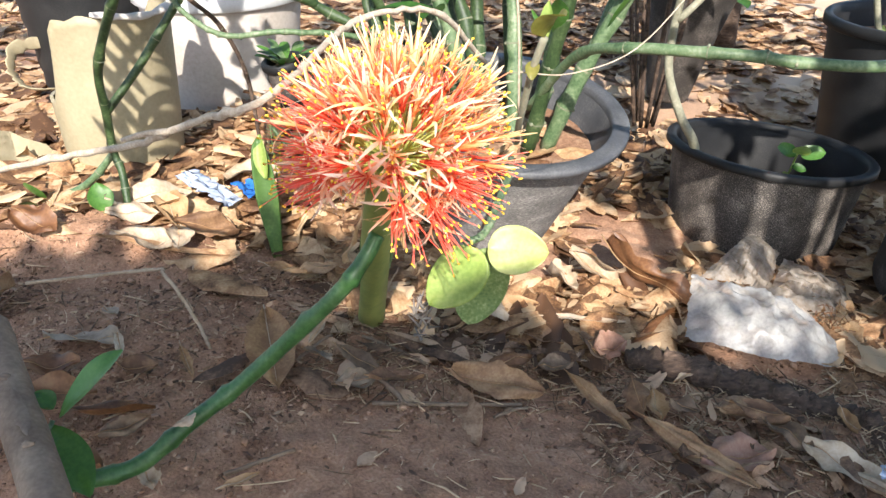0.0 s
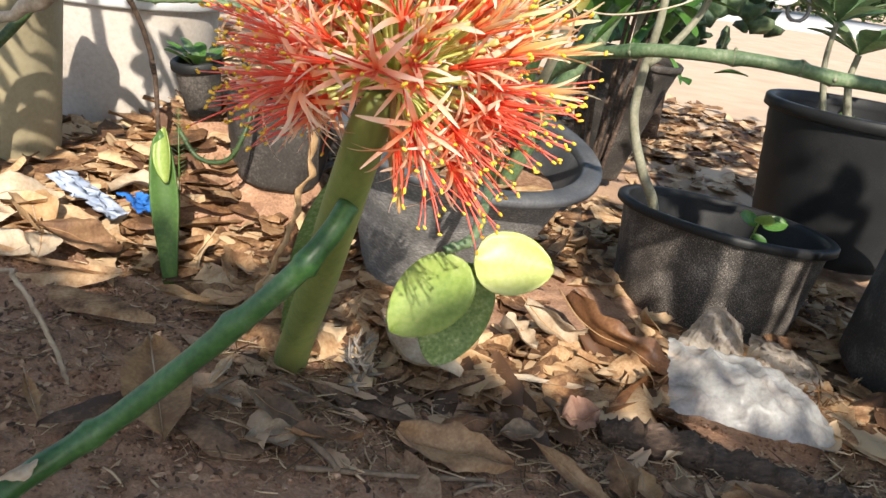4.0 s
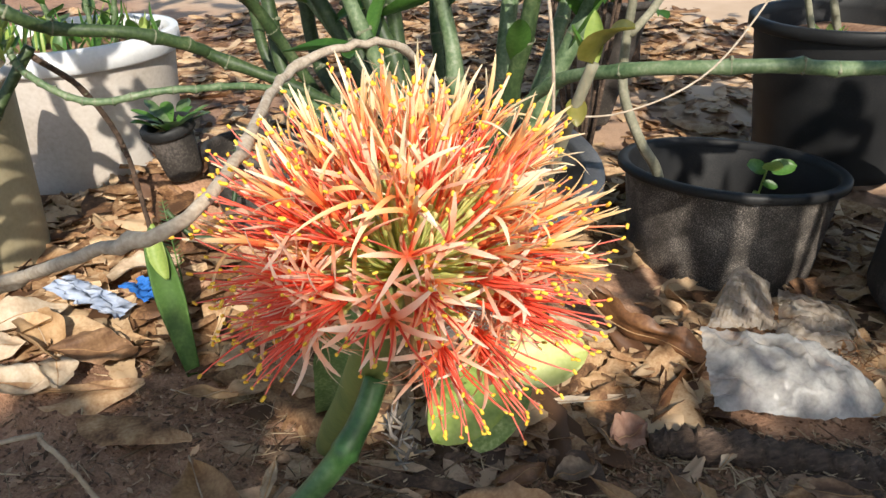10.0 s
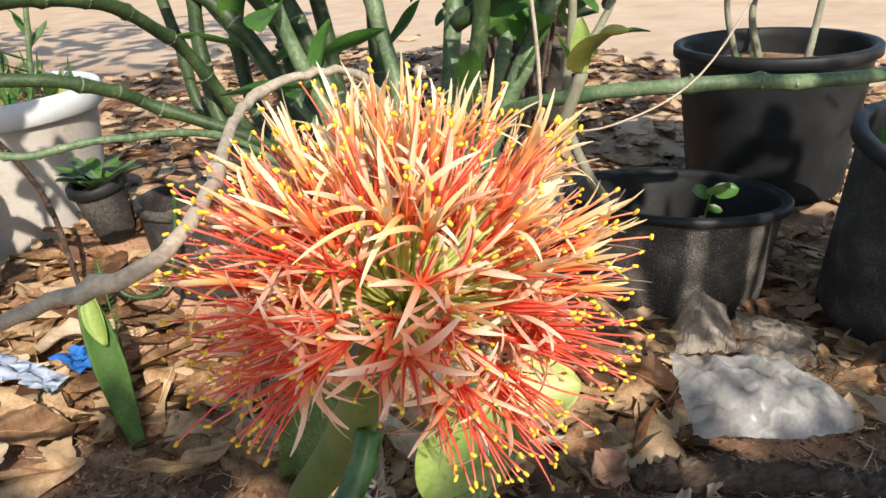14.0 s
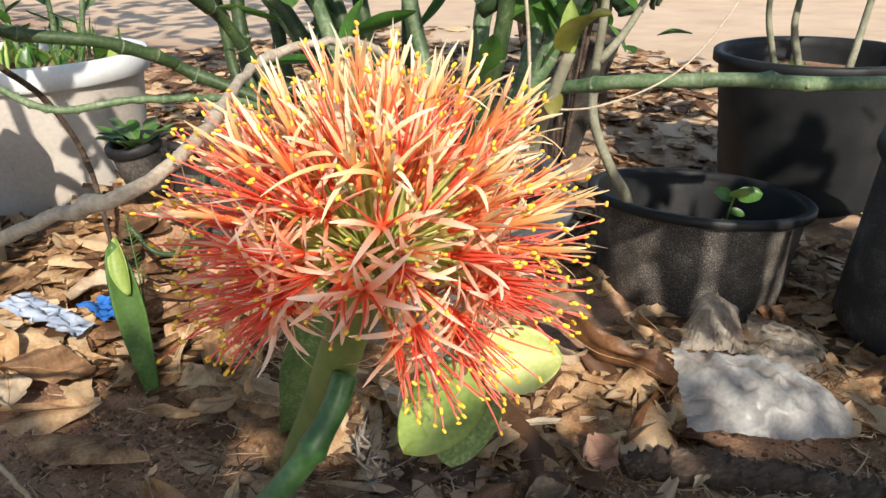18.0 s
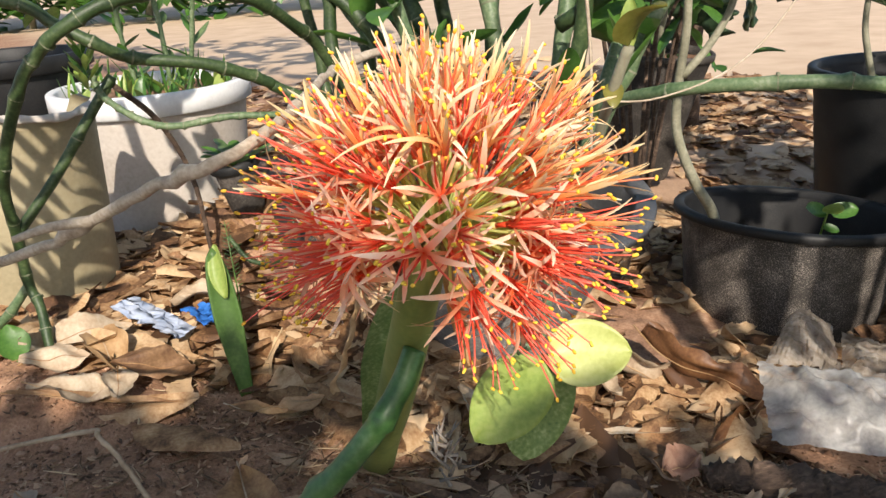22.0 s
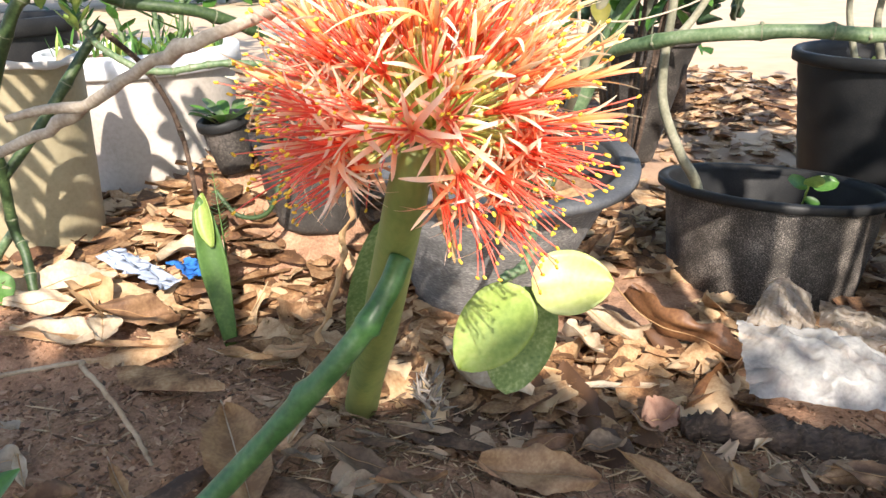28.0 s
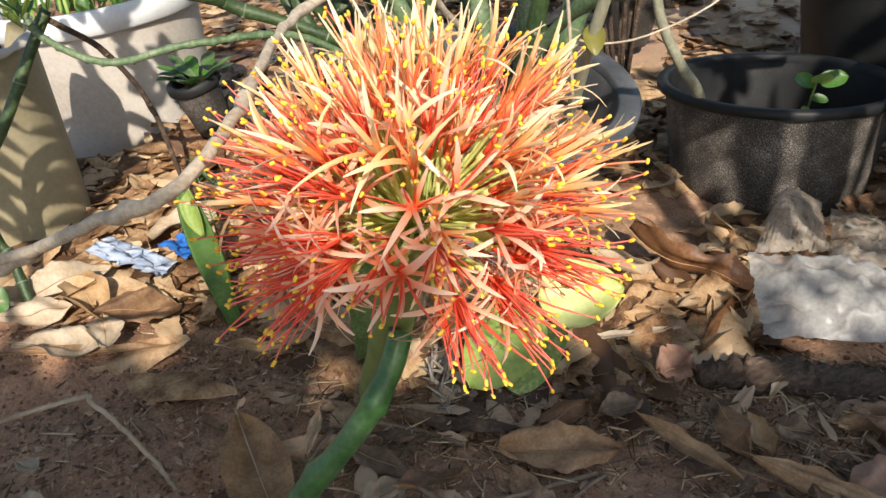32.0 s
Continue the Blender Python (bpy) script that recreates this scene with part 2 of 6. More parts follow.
def bag_material(name, colours, clear):
    """Thin milky film: part lets light straight through, part scatters it, with a glossy skin."""
    m = shader(name, colours, 0.34, 55, 240, 0.6, 0.0014, spec=0.5, see=0.45)
    n, ln = m.node_tree.nodes, m.node_tree.links
    body = n["Material Output"].inputs["Surface"].links[0].from_socket
    tr = n.new("ShaderNodeBsdfTransparent")
    ms = n.new("ShaderNodeMixShader")
    film = n.new("ShaderNodeTexNoise")
    film.inputs["Scale"].default_value = 30
    film.inputs["Detail"].default_value = 5
    ln.new(n["Texture Coordinate"].outputs["Object"], film.inputs["Vector"])
    mr = n.new("ShaderNodeMapRange")
    mr.inputs["From Min"].default_value, mr.inputs["From Max"].default_value = 0.35, 0.65
    mr.inputs["To Min"].default_value, mr.inputs["To Max"].default_value = clear - 0.08, clear + 0.08
    ln.new(film.outputs["Fac"], mr.inputs["Value"])
    ln.new(mr.outputs["Result"], ms.inputs[0])
    ln.new(body, ms.inputs[1])
    ln.new(tr.outputs[0], ms.inputs[2])
    ln.new(ms.outputs[0], n["Material Output"].inputs["Surface"])
    return m


BAG = bag_material("clear_plastic", [(0.36, 0.36, 0.36), (0.56, 0.55, 0.525), (0.76, 0.745, 0.715)], 0.30)
BAG2 = bag_material("dirty_plastic", [(0.34, 0.27, 0.20), (0.62, 0.53, 0.43), (0.84, 0.77, 0.68)], 0.42)


def ground_material():
    m = shader("earth", [(0.120, 0.063, 0.038), (0.235, 0.127, 0.075), (0.315, 0.176, 0.105), (0.390, 0.230, 0.142), (0.480, 0.310, 0.200)], 0.95, 38, 300, 1.0, 0.005, mixfine=0.45)
    n, ln = m.node_tree.nodes, m.node_tree.links
    tc = n["Texture Coordinate"]
    sx = n.new("ShaderNodeSeparateXYZ")
    ln.new(tc.outputs["Object"], sx.inputs[0])
    wob = n.new("ShaderNodeTexNoise")
    wob.inputs["Scale"].default_value = 2.5
    ln.new(tc.outputs["Object"], wob.inputs["Vector"])
    ad = n.new("ShaderNodeMath")
    ad.operation = "MULTIPLY_ADD"
    ln.new(wob.outputs["Fac"], ad.inputs[0])
    ad.inputs[1].default_value = 1.2
    tilt = n.new("ShaderNodeMath")
    tilt.operation = "MULTIPLY_ADD"
    ln.new(sx.outputs["X"], tilt.inputs[0])
    tilt.inputs[1].default_value = 1.6
    ln.new(sx.outputs["Y"], tilt.inputs[2])
    ln.new(tilt.outputs[0], ad.inputs[2])
    mr = n.new("ShaderNodeMapRange")
    mr.inputs["From Min"].default_value = 3.0
    mr.inputs["From Max"].default_value = 4.0
    ln.new(ad.outputs[0], mr.inputs["Value"])
    ramp = [q for q in n if q.type == "VALTORGB"][0]
    fine = n.new("ShaderNodeTexNoise")
    fine.inputs["Scale"].default_value = 6
    fine.inputs["Detail"].default_value = 6
    ln.new(tc.outputs["Object"], fine.inputs["Vector"])
    r2 = n.new("ShaderNodeValToRGB")
    r2.color_ramp.elements[0].position, r2.color_ramp.elements[1].position = 0.3, 0.7
    r2.color_ramp.elements[0].color, r2.color_ramp.elements[1].color = (0.46, 0.325, 0.21, 1), (0.57, 0.42, 0.285, 1)
    ln.new(fine.outputs["Fac"], r2.inputs["Fac"])
    mx = n.new("ShaderNodeMix")
    mx.data_type = "RGBA"
    ln.new(mr.outputs["Result"], mx.inputs[0])
    ln.new(ramp.outputs["Color"], mx.inputs[6])
    ln.new(r2.outputs["Color"], mx.inputs[7])
    ln.new(mx.outputs[2], n["Principled BSDF"].inputs["Base Color"])
    calm = n.new("ShaderNodeMapRange")
    calm.inputs["From Min"].default_value, calm.inputs["From Max"].default_value = 1.6, 3.2
    calm.inputs["To Min"].default_value, calm.inputs["To Max"].default_value = 0.9, 0.02
    ln.new(ad.outputs[0], calm.inputs["Value"])
    ln.new(calm.outputs["Result"], n["Bump"].inputs["Strength"])
    return m


EARTH = ground_material()


# ---- mesh helpers ----
class Shape:
    """Vertices and faces gathered piece by piece, with a value along each piece."""

    def __init__(self):
        self.v, self.f, self.a, self.mi, self.slot = [], [], [], [], 0

    def put(self, verts, faces, along=None):
        k = len(self.v)
        self.v += [tuple(p) for p in verts]
        self.f += [tuple(i + k for i in q) for q in faces]
        self.mi += [self.slot] * len(faces)
        self.a += list(along) if along is not None else [0.5] * len(verts)
        return self

    def tube(self, pts, radii, sides=8, cap=True, flat=1.0, a0=0.0, a1=1.0):
        pts = [Vector(p) for p in pts]
        n = len(pts)
        if not hasattr(radii, "__len__"):
            radii = [radii] * n
        side = None
        verts, al = [], []
        for i, p in enumerate(pts):
            d = (pts[min(i + 1, n - 1)] - pts[max(i - 1, 0)]).normalized()
            if side is None:
                side = d.orthogonal().normalized()
            side = (side - d * side.dot(d)).normalized()
            up = d.cross(side)
            for j in range(sides):
                w = 2 * math.pi * j / sides
                verts.append(p + (side * math.cos(w) + up * math.sin(w) * flat) * radii[i])
                al.append(a0 + (a1 - a0) * i / (n - 1))
        faces = [(i * sides + j, i * sides + (j + 1) % sides, (i + 1) * sides + (j + 1) % sides, (i + 1) * sides + j) for i in range(n - 1) for j in range(sides)]
        if cap:
            faces += [tuple(range(sides))[::-1], tuple((n - 1) * sides + j for j in range(sides))]
        return self.put(verts, faces, al)

    def lathe(self, profile, m=Matrix(), sides=48, wob=0.0, seed=0.0):
        verts = []
        for r, z in profile:
            for j in range(sides):
                w = 2 * math.pi * j / sides
                q = 1 + wob * noise.noise((math.cos(w) * 1.3 + seed, math.sin(w) * 1.3, z * 4))
                verts.append(m @ Vector((r * q * math.cos(w), r * q * math.sin(w), z)))
        faces = [(i * sides + j, i * sides + (j + 1) % sides, (i + 1) * sides + (j + 1) % sides, (i + 1) * sides + j) for i in range(len(profile) - 1) for j in range(sides)]
        return self.put(verts, faces, [i / (len(profile) - 1) for i in range(len(profile)) for _ in range(sides)])

    def blade(self, length, width, m=Matrix(), shape="leaf", bend=0.0, cup=0.0, wave=0.0, nu=10, nv=4, twist=0.0, seed=0.0, ragged=0.0, curl=0.0, rib=0.0):
        """A leaf lying along +y from its root, face up; bend lifts or droops it along its length, cup folds it across."""
        verts, al = [], []
        for i in range(nu + 1):
            u = i / nu
            if shape == "leaf":
                h = math.sin(math.pi * min(1, u * 0.97 + 0.015)) ** 0.75
            elif shape == "heart":
                h = (math.sin(math.pi * u ** 0.62) ** 0.62) if 0 < u < 1 else 0.02
            elif shape == "paddle":
                h = math.sin(math.pi * u ** 1.7) ** 0.7 * 0.95 + 0.05 * (1 - u) if u < 1 else 0.02
            elif shape == "strap":
                h = (0.72 + 0.28 * math.sin(math.pi * u)) * (1 - 0.35 * u ** 3 - 0.4 * u ** 12)
            elif shape == "cordate":
                h = max(0.0, 1 - abs((u - 0.42) / 0.425) ** 2.4) ** 0.5 if u < 0.42 else max(0.0, math.cos((u - 0.42) / 0.58 * math.pi / 2)) ** 0.62 + 0.004
            elif shape == "round":
                h = math.sqrt(max(0.0, 1 - (2 * u ** 0.85 - 1) ** 2)) * (1 if u < 0.8 else 1 - 0.9 * (u - 0.8)) + 0.01
            elif shape == "tongue":
                h = min(1.0, 0.42 + 1.1 * u) * max(0.0, 1 - u ** 6) ** 0.6 + 0.02
            else:
                h = 1 - 0.2 * u
            ang = bend * u
            y = length * (math.sin(ang) / bend if abs(bend) > 1e-4 else u)
            z = length * ((1 - math.cos(ang)) / bend if abs(bend) > 1e-4 else 0)
            z += length * curl * u ** 3 * 0.4
            y -= length * abs(curl) * u ** 3 * 0.12
            for j in range(nv + 1):
                s = 2 * j / nv - 1
                hw = width / 2 * h
                if ragged and abs(s) > 0.9:
                    hw *= 1 + ragged * noise.noise((u * 7 + seed, s * 3, seed))
                ca = cup * s
                x = hw * (math.sin(ca) / cup if abs(cup) > 1e-4 else s)
                dz = hw * ((1 - math.cos(ca)) / cup * 1.0 if abs(cup) > 1e-4 else 0)
                dz += wave * width * noise.noise((u * 2.5 + seed, s * 1.2, seed * 1.7))
                if rib:
                    dz -= rib * width * math.exp(-(s / 0.1) ** 2)
                tw = twist * u
                x, dz = x * math.cos(tw) - dz * math.sin(tw), x * math.sin(tw) + dz * math.cos(tw)
                verts.append(m @ Vector((x, y - dz * math.sin(ang), z + dz * math.cos(ang))))
                al.append(u)
        w = nv + 1
        return self.put(verts, [(i * w + j, i * w + j + 1, (i + 1) * w + j + 1, (i + 1) * w + j) for i in range(nu) for j in range(nv)], al)

    def ball(self, c, r, m=None, n=6, rough=0.0, seed=0.0):
        verts, rows = [], n
        rx, ry, rz = r if hasattr(r, "__len__") else (r, r, r)
        for i in range(rows + 1):
            th = math.pi * i / rows
            for j in range(2 * n):
                ph = math.pi * j / n
                d = Vector((math.sin(th) * math.cos(ph), math.sin(th) * math.sin(ph), math.cos(th)))
                k = 1 + rough * noise.noise(d * 1.7 + Vector((seed, seed * 0.7, 0)))
                p = Vector((d.x * rx * k, d.y * ry * k, d.z * rz * k))
                verts.append((m @ p if m else p) + Vector(c))
        w = 2 * n
        return self.put(verts, [(i * w + j, (i + 1) * w + j, (i + 1) * w + (j + 1) % w, i * w + (j + 1) % w) for i in range(rows) for j in range(w)])

    def mesh(self, name, *mats):
        me = bpy.data.meshes.new(name)
        me.from_pydata(self.v, [], self.f)
        for q in mats:
            me.materials.append(q)
        at = me.attributes.new("along", "FLOAT", "POINT")
        at.data.foreach_set("value", self.a)
        me.polygons.foreach_set("material_index", self.mi)
        me.polygons.foreach_set("use_smooth", [True] * len(self.f))
        me.update()
        return me


def part(name, shape, mat, parent=None, label="", m=None):
    me = shape if isinstance(shape, bpy.types.Mesh) else shape.mesh(name, *(mat if isinstance(mat, (list, tuple)) else [mat]))
    ob = new(name, me)
    if m is not None:
        ob.matrix_local = m
    if parent:
        ob.parent = parent
    if label:
        ob["label"] = label
    return ob


def thing(name, label, category, at=(0, 0, 0), group="", kind=""):
    ob = new(name)
    ob.empty_display_size = 0.02
    ob.location = at
    return tagged(ob, label, category, group, kind)


def spline(pts, per=6):
    """A smooth curve through the points."""
    p = [Vector(q) for q in pts]
    p = [p[0] * 2 - p[1]] + p + [p[-1] * 2 - p[-2]]
    out = []
    for i in range(1, len(p) - 2):
        for k in range(per):
            t = k / per
            a, b, c, d = p[i - 1], p[i], p[i + 1], p[i + 2]
            out.append(0.5 * ((2 * b) + (c - a) * t + (2 * a - 5 * b + 4 * c - d) * t * t + (3 * b - a - 3 * c + d) * t ** 3))
    return out + [p[-2]]


def taper(n, r0, r1):
    return [r0 + (r1 - r0) * i / (n - 1) for i in range(n)]


def aim(origin, to, roll=0.0):
    """Local +y from origin towards a point, local +z as far up as can be."""
    d = (Vector(to) - Vector(origin)).normalized()
    up = Vector((0, 0, 1)) if abs(d.z) < 0.97 else Vector((0, -1, 0))
    x = d.cross(up).normalized()
    z = x.cross(d)
    m = Matrix((x, d, z)).transposed().to_4x4()
    return Matrix.Translation(origin) @ m @ Matrix.Rotation(roll, 4, "Y")


def smooth(a, b, x):
    t = min(1, max(0, (x - a) / (b - a)))
    return t * t * (3 - 2 * t)


def earth(x, y):
    """The ground's height."""
    g = -0.045 - (0.055 * smooth(-0.13, 0.2, x) + 0.045 * smooth(0.2, 0.6, x) * smooth(0.75, 1.1, y)) * smooth(2.6, 1.5, y) - 0.02 * smooth(1.2, 2.5, y)
    g += 0.047 * math.exp(-((x + 0.42) / 0.26) ** 2 - ((y - 0.69) / 0.20) ** 2)
    g += 0.018 * math.exp(-((x - 0.03) / 0.13) ** 2 - ((y - 0.52) / 0.09) ** 2)
    g += 0.012 * math.exp(-((x + 0.5) / 0.3) ** 2 - ((y - 1.15) / 0.2) ** 2)
    g += 0.060 * max(smooth(-0.27, -0.42, x) * smooth(0.82, 0.93, y), smooth(0.05, -0.12, x) * smooth(1.06, 1.22, y)) * (0.25 + 0.75 * smooth(1.5, 1.32, y)) * smooth(2.6, 1.7, y) * smooth(-2.2, -1.2, x)
    g += 0.080 * math.exp(-((x + 0.25) / 0.075) ** 2 - ((y - 1.27) / 0.08) ** 2) + 0.030 * math.exp(-((x + 0.13) / 0.08) ** 2 - ((y - 1.22) / 0.08) ** 2)
    if abs(x) < 6 and y < 9:
        g += (0.008 * noise.noise((x * 6, y * 6, 0)) + 0.004 * noise.noise((x * 19, y * 19, 2))) * smooth(4.0, 2.0, y) * smooth(3.0, 1.2, abs(x)) * smooth(-1.2, 0.0, y)
        if 0.2 < y < 2.0 and abs(x) < 1.2:
            g += 0.0036 * noise.noise((x * 45, y * 45, 5)) + 0.0026 * noise.noise((x * 95, y * 95, 7))
    return g


# ---- ground ----
def ground():
    def axis(lo, hi, step, far):
        a = [lo + step * i for i in range(int((hi - lo) / step) + 1)]
        s, x = step, hi
        while x < far:
            s *= 1.22
            x += s
            a.append(x)
        s, x = step, lo
        while x > -far:
            s *= 1.22
            x -= s
            a.insert(0, x)
        return a
    xs, ys = axis(-0.75, 0.95, 0.0050, 500), axis(0.25, 1.5, 0.0050, 700)
    verts = [(x, y, earth(x, y)) for y in ys for x in xs]
    w = len(xs)
    faces = [(j * w + i, j * w + i + 1, (j + 1) * w + i + 1, (j + 1) * w + i) for j in range(len(ys) - 1) for i in range(w - 1)]
    tagged(part("ground", Shape().put(verts, faces), EARTH), "reddish brown bare earth turning to pale sand", "ground", kind="structure")


ground()

# ---- blood lily ----
def floret_parts(kind, seed):
    """Meshes of one floret along +z, from the umbel's centre: its stalk with ovary and tube, six tepals, six stamens."""
    r = random.Random(seed)
    L = r.uniform(0.040, 0.047) if kind == "erect" else r.uniform(0.034, 0.043)
    s = Shape()
    bow = Vector((r.uniform(-1, 1), r.uniform(-1, 1), 0)) * 0.0022
    s.tube([(0, 0, 0.004), bow + Vector((0, 0, L * 0.5)), (0, 0, L), (0, 0, L + 0.0018), (0, 0, L + 0.0036), (0, 0, L + 0.005)], [0.00090, 0.00078, 0.00085, 0.0017, 0.0017, 0.0010], 6)
    s.slot = 1
    top = L + 0.015
    s.tube([(0, 0, L + 0.0045), (0, 0, L + 0.009), (0, 0, top + 0.001)], [0.0010, 0.0012, 0.0018], 6)
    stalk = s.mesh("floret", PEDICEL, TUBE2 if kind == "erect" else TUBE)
    tepals, stamens = [], []
    droop = r.uniform(-0.10, 0.10)
    cone = r.uniform(3, 7) if kind == "erect" else r.uniform(6, 13)
    for k in range(6):
        az = k * math.pi / 3 + r.uniform(-0.2, 0.2)
        if kind == "erect":
            spread = radians(r.uniform(3, 15))
            bend = r.uniform(-0.6, 0.3) if r.random() < 0.8 else r.uniform(-2.4, -1.2)
            curl = r.uniform(-0.5, 0.5)
            ln = r.uniform(0.029, 0.039)
        elif kind == "mid":
            spread = radians(r.uniform(14, 40))
            bend = r.uniform(-0.9, 0.1)
            curl = r.uniform(-0.9, 0.5)
            ln = r.uniform(0.026, 0.033)
        elif kind == "star":
            spread = radians(r.uniform(50, 88))
            bend = r.uniform(-0.8, 0.3)
            curl = r.uniform(-1.0, 0.9)
            ln = r.uniform(0.027, 0.035)
        else:
            spread = radians(r.uniform(45, 100))
            bend = r.uniform(-1.3, 0.1)
            curl = r.uniform(-1.6, 1.2)
            ln = r.uniform(0.026, 0.034)
        m = Matrix.Translation((0, 0, top)) @ Matrix.Rotation(az, 4, "Z") @ Matrix.Rotation(math.pi / 2 - spread, 4, "X")
        t = Shape()
        t.blade(ln, r.uniform(0.0022, 0.0029) if kind == "erect" else r.uniform(0.0025, 0.0034), m, "strap", bend=bend, cup=r.uniform(0.3, 0.9), nu=9, nv=2, twist=r.uniform(-1.0, 1.0), curl=curl)
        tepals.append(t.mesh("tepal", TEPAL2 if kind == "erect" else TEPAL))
        sp = radians(cone * r.uniform(0.35, 1.25))
        fl = r.uniform(0.020, 0.036) if kind == "erect" else r.uniform(0.030, 0.045)
        az2 = az + math.pi / 6
        d = Vector((math.cos(az2) * math.sin(sp), math.sin(az2) * math.sin(sp), math.cos(sp)))
        side = Vector((math.cos(az2), math.sin(az2), 0))
        lean = r.uniform(-0.008, 0.009) + droop * 0.04
        pp = [Vector((0, 0, top - 0.002)) + side * 0.0011 + d * fl * q + side * lean * q * q for q in (0, 0.3, 0.6, 0.85, 1)]
        if kind == "erect" and k % 3 == 2 or r.random() < 0.12:
            continue
        f = Shape()
        f.tube(pp, [0.00065, 0.00055, 0.00046, 0.00038, 0.00032], 5)
        f.slot = 1
        e = pp[-1]
        q = (d + Vector((r.uniform(-1, 1), r.uniform(-1, 1), r.uniform(-0.6, 0.6))) * 0.9).normalized()
        h = r.uniform(0.0011, 0.0016)
        f.tube([e - q * h, e - q * h * 0.6, e + q * h * 0.6, e + q * h], [0.0004, 0.0008, 0.0008, 0.0004], 5)
        stamens.append(f.mesh("stamen", STAMEN2 if kind == "erect" else STAMEN, ANTHER))
    return stalk, tepals, stamens


def blood_lily():
    lily = thing("blood_lily", "blood lily with round orange-red flower head on a leaning green stalk", "flower", (-0.091, 0.812, -0.045))
    inv = Matrix.Translation((0.091, -0.812, 0.045))
    base = Vector((-0.0370, 0.5235, 0.2865))
    s = Shape()
    line = spline([(-0.091, 0.815, -0.055), (-0.081, 0.755, 0.015), (-0.068, 0.665, 0.105), (-0.057, 0.585, 0.190), (-0.048, 0.538, 0.250), (-0.043, 0.526, 0.276)], 5)
    s.tube([inv @ p for p in line], [0.0185 - 0.0075 * i / 25 - 0.003 * smooth(21, 25, i) for i in range(26)], 18, flat=0.86)
    part("flower_stalk", s, SCAPE, lily, "thick pale green flower stalk")
    s = Shape()
    s.ball(inv @ base, (0.0075, 0.0075, 0.006), n=8)
    part("receptacle", s, PEDICEL, lily)
    # dried bracts hanging below the head
    for k, (to, ln, wd) in enumerate([((-0.022, 0.515, 0.175), 0.062, 0.010), ((-0.008, 0.55, 0.20), 0.050, 0.008), ((-0.085, 0.57, 0.2), 0.045, 0.009)]):
        b = Shape()
        b.blade(ln, wd, inv @ aim(base - Vector((0, 0, 0.008)), to), "leaf", bend=0.5 - 0.2 * k, cup=1.2, wave=0.25, nu=10, nv=6, seed=k * 3.1, ragged=0.4)
        part("bract", b, DRYBRACT, lily, "dried brown papery bract")
    kinds = {k: [floret_parts(k, 100 * i + 7 * j + 1) for j in range(10)] for i, k in enumerate(("erect", "star", "open", "mid"))}
    n = 270
    axis = Vector((0.09, -0.02, 1)).normalized()
    turn = axis.to_track_quat("Z", "Y").to_matrix().to_3x3()
    r = random.Random(21)
    for i in range(n):
        c = 1 - (i + 0.5) / n * 1.68
        az = i * 2.39996 + r.uniform(-0.12, 0.12)
        c = max(-0.72, min(1, c + r.uniform(-0.03, 0.03)))
        si = math.sqrt(1 - c * c)
        d = turn @ Vector((si * math.cos(az), si * math.sin(az), c))
        # gaps fitted to the camera's view: thinner towards it, none over the stalk
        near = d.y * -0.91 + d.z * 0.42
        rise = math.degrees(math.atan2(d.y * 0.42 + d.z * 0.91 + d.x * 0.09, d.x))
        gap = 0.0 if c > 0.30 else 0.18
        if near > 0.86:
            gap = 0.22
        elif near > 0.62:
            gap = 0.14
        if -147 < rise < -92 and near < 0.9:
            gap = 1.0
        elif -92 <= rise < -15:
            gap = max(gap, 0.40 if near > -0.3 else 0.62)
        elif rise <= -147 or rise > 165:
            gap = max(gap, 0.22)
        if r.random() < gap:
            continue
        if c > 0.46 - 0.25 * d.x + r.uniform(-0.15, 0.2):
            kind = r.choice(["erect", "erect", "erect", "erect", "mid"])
        elif c > 0.15:
            kind = r.choice(["mid", "mid", "star", "erect"])
        elif c > -0.1:
            kind = r.choice(["star", "star", "open"])
        else:
            kind = r.choice(["star", "open", "open"])
        stalk, tepals, stamens = r.choice(kinds[kind])
        k = r.uniform(0.93, 1.03)
        if kind == "erect":
            k *= r.choice([1.08, 1.04, 1.0, 0.90, 0.80, 0.72])
        else:
            # those hanging low in the camera's view are shortened to fit it
            k *= r.choice([1.04, 1.0, 0.94, 0.84]) * (0.93 if -92 <= rise < -45 else 1)
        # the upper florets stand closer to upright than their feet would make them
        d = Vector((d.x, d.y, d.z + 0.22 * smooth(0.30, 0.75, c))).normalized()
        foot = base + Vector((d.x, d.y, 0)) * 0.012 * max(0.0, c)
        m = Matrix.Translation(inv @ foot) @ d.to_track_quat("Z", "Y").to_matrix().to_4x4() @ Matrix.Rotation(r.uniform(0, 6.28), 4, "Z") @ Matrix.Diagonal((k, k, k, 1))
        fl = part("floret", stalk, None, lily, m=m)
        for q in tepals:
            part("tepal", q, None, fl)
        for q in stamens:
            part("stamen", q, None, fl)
    # broad mottled leaf beside the stalk
    at, to = Vector((-0.093, 0.850, -0.05)), Vector((-0.060, 0.690, 0.178))
    d = (to - at).normalized()
    z = Vector((-0.25, -0.85, 0.1))
    z = (z - d * z.dot(d)).normalized()
    b = Shape()
    b.blade(0.275, 0.046, inv @ Matrix.Translation(at) @ Matrix((d.cross(z), d, z)).transposed().to_4x4(), "tongue", bend=-0.15, cup=0.9, wave=0.10, nu=18, nv=8, seed=2, rib=0.02)
    part("leaf", b, MOTTLED, lily, "broad pale green mottled leaf")
    return lily


blood_lily()


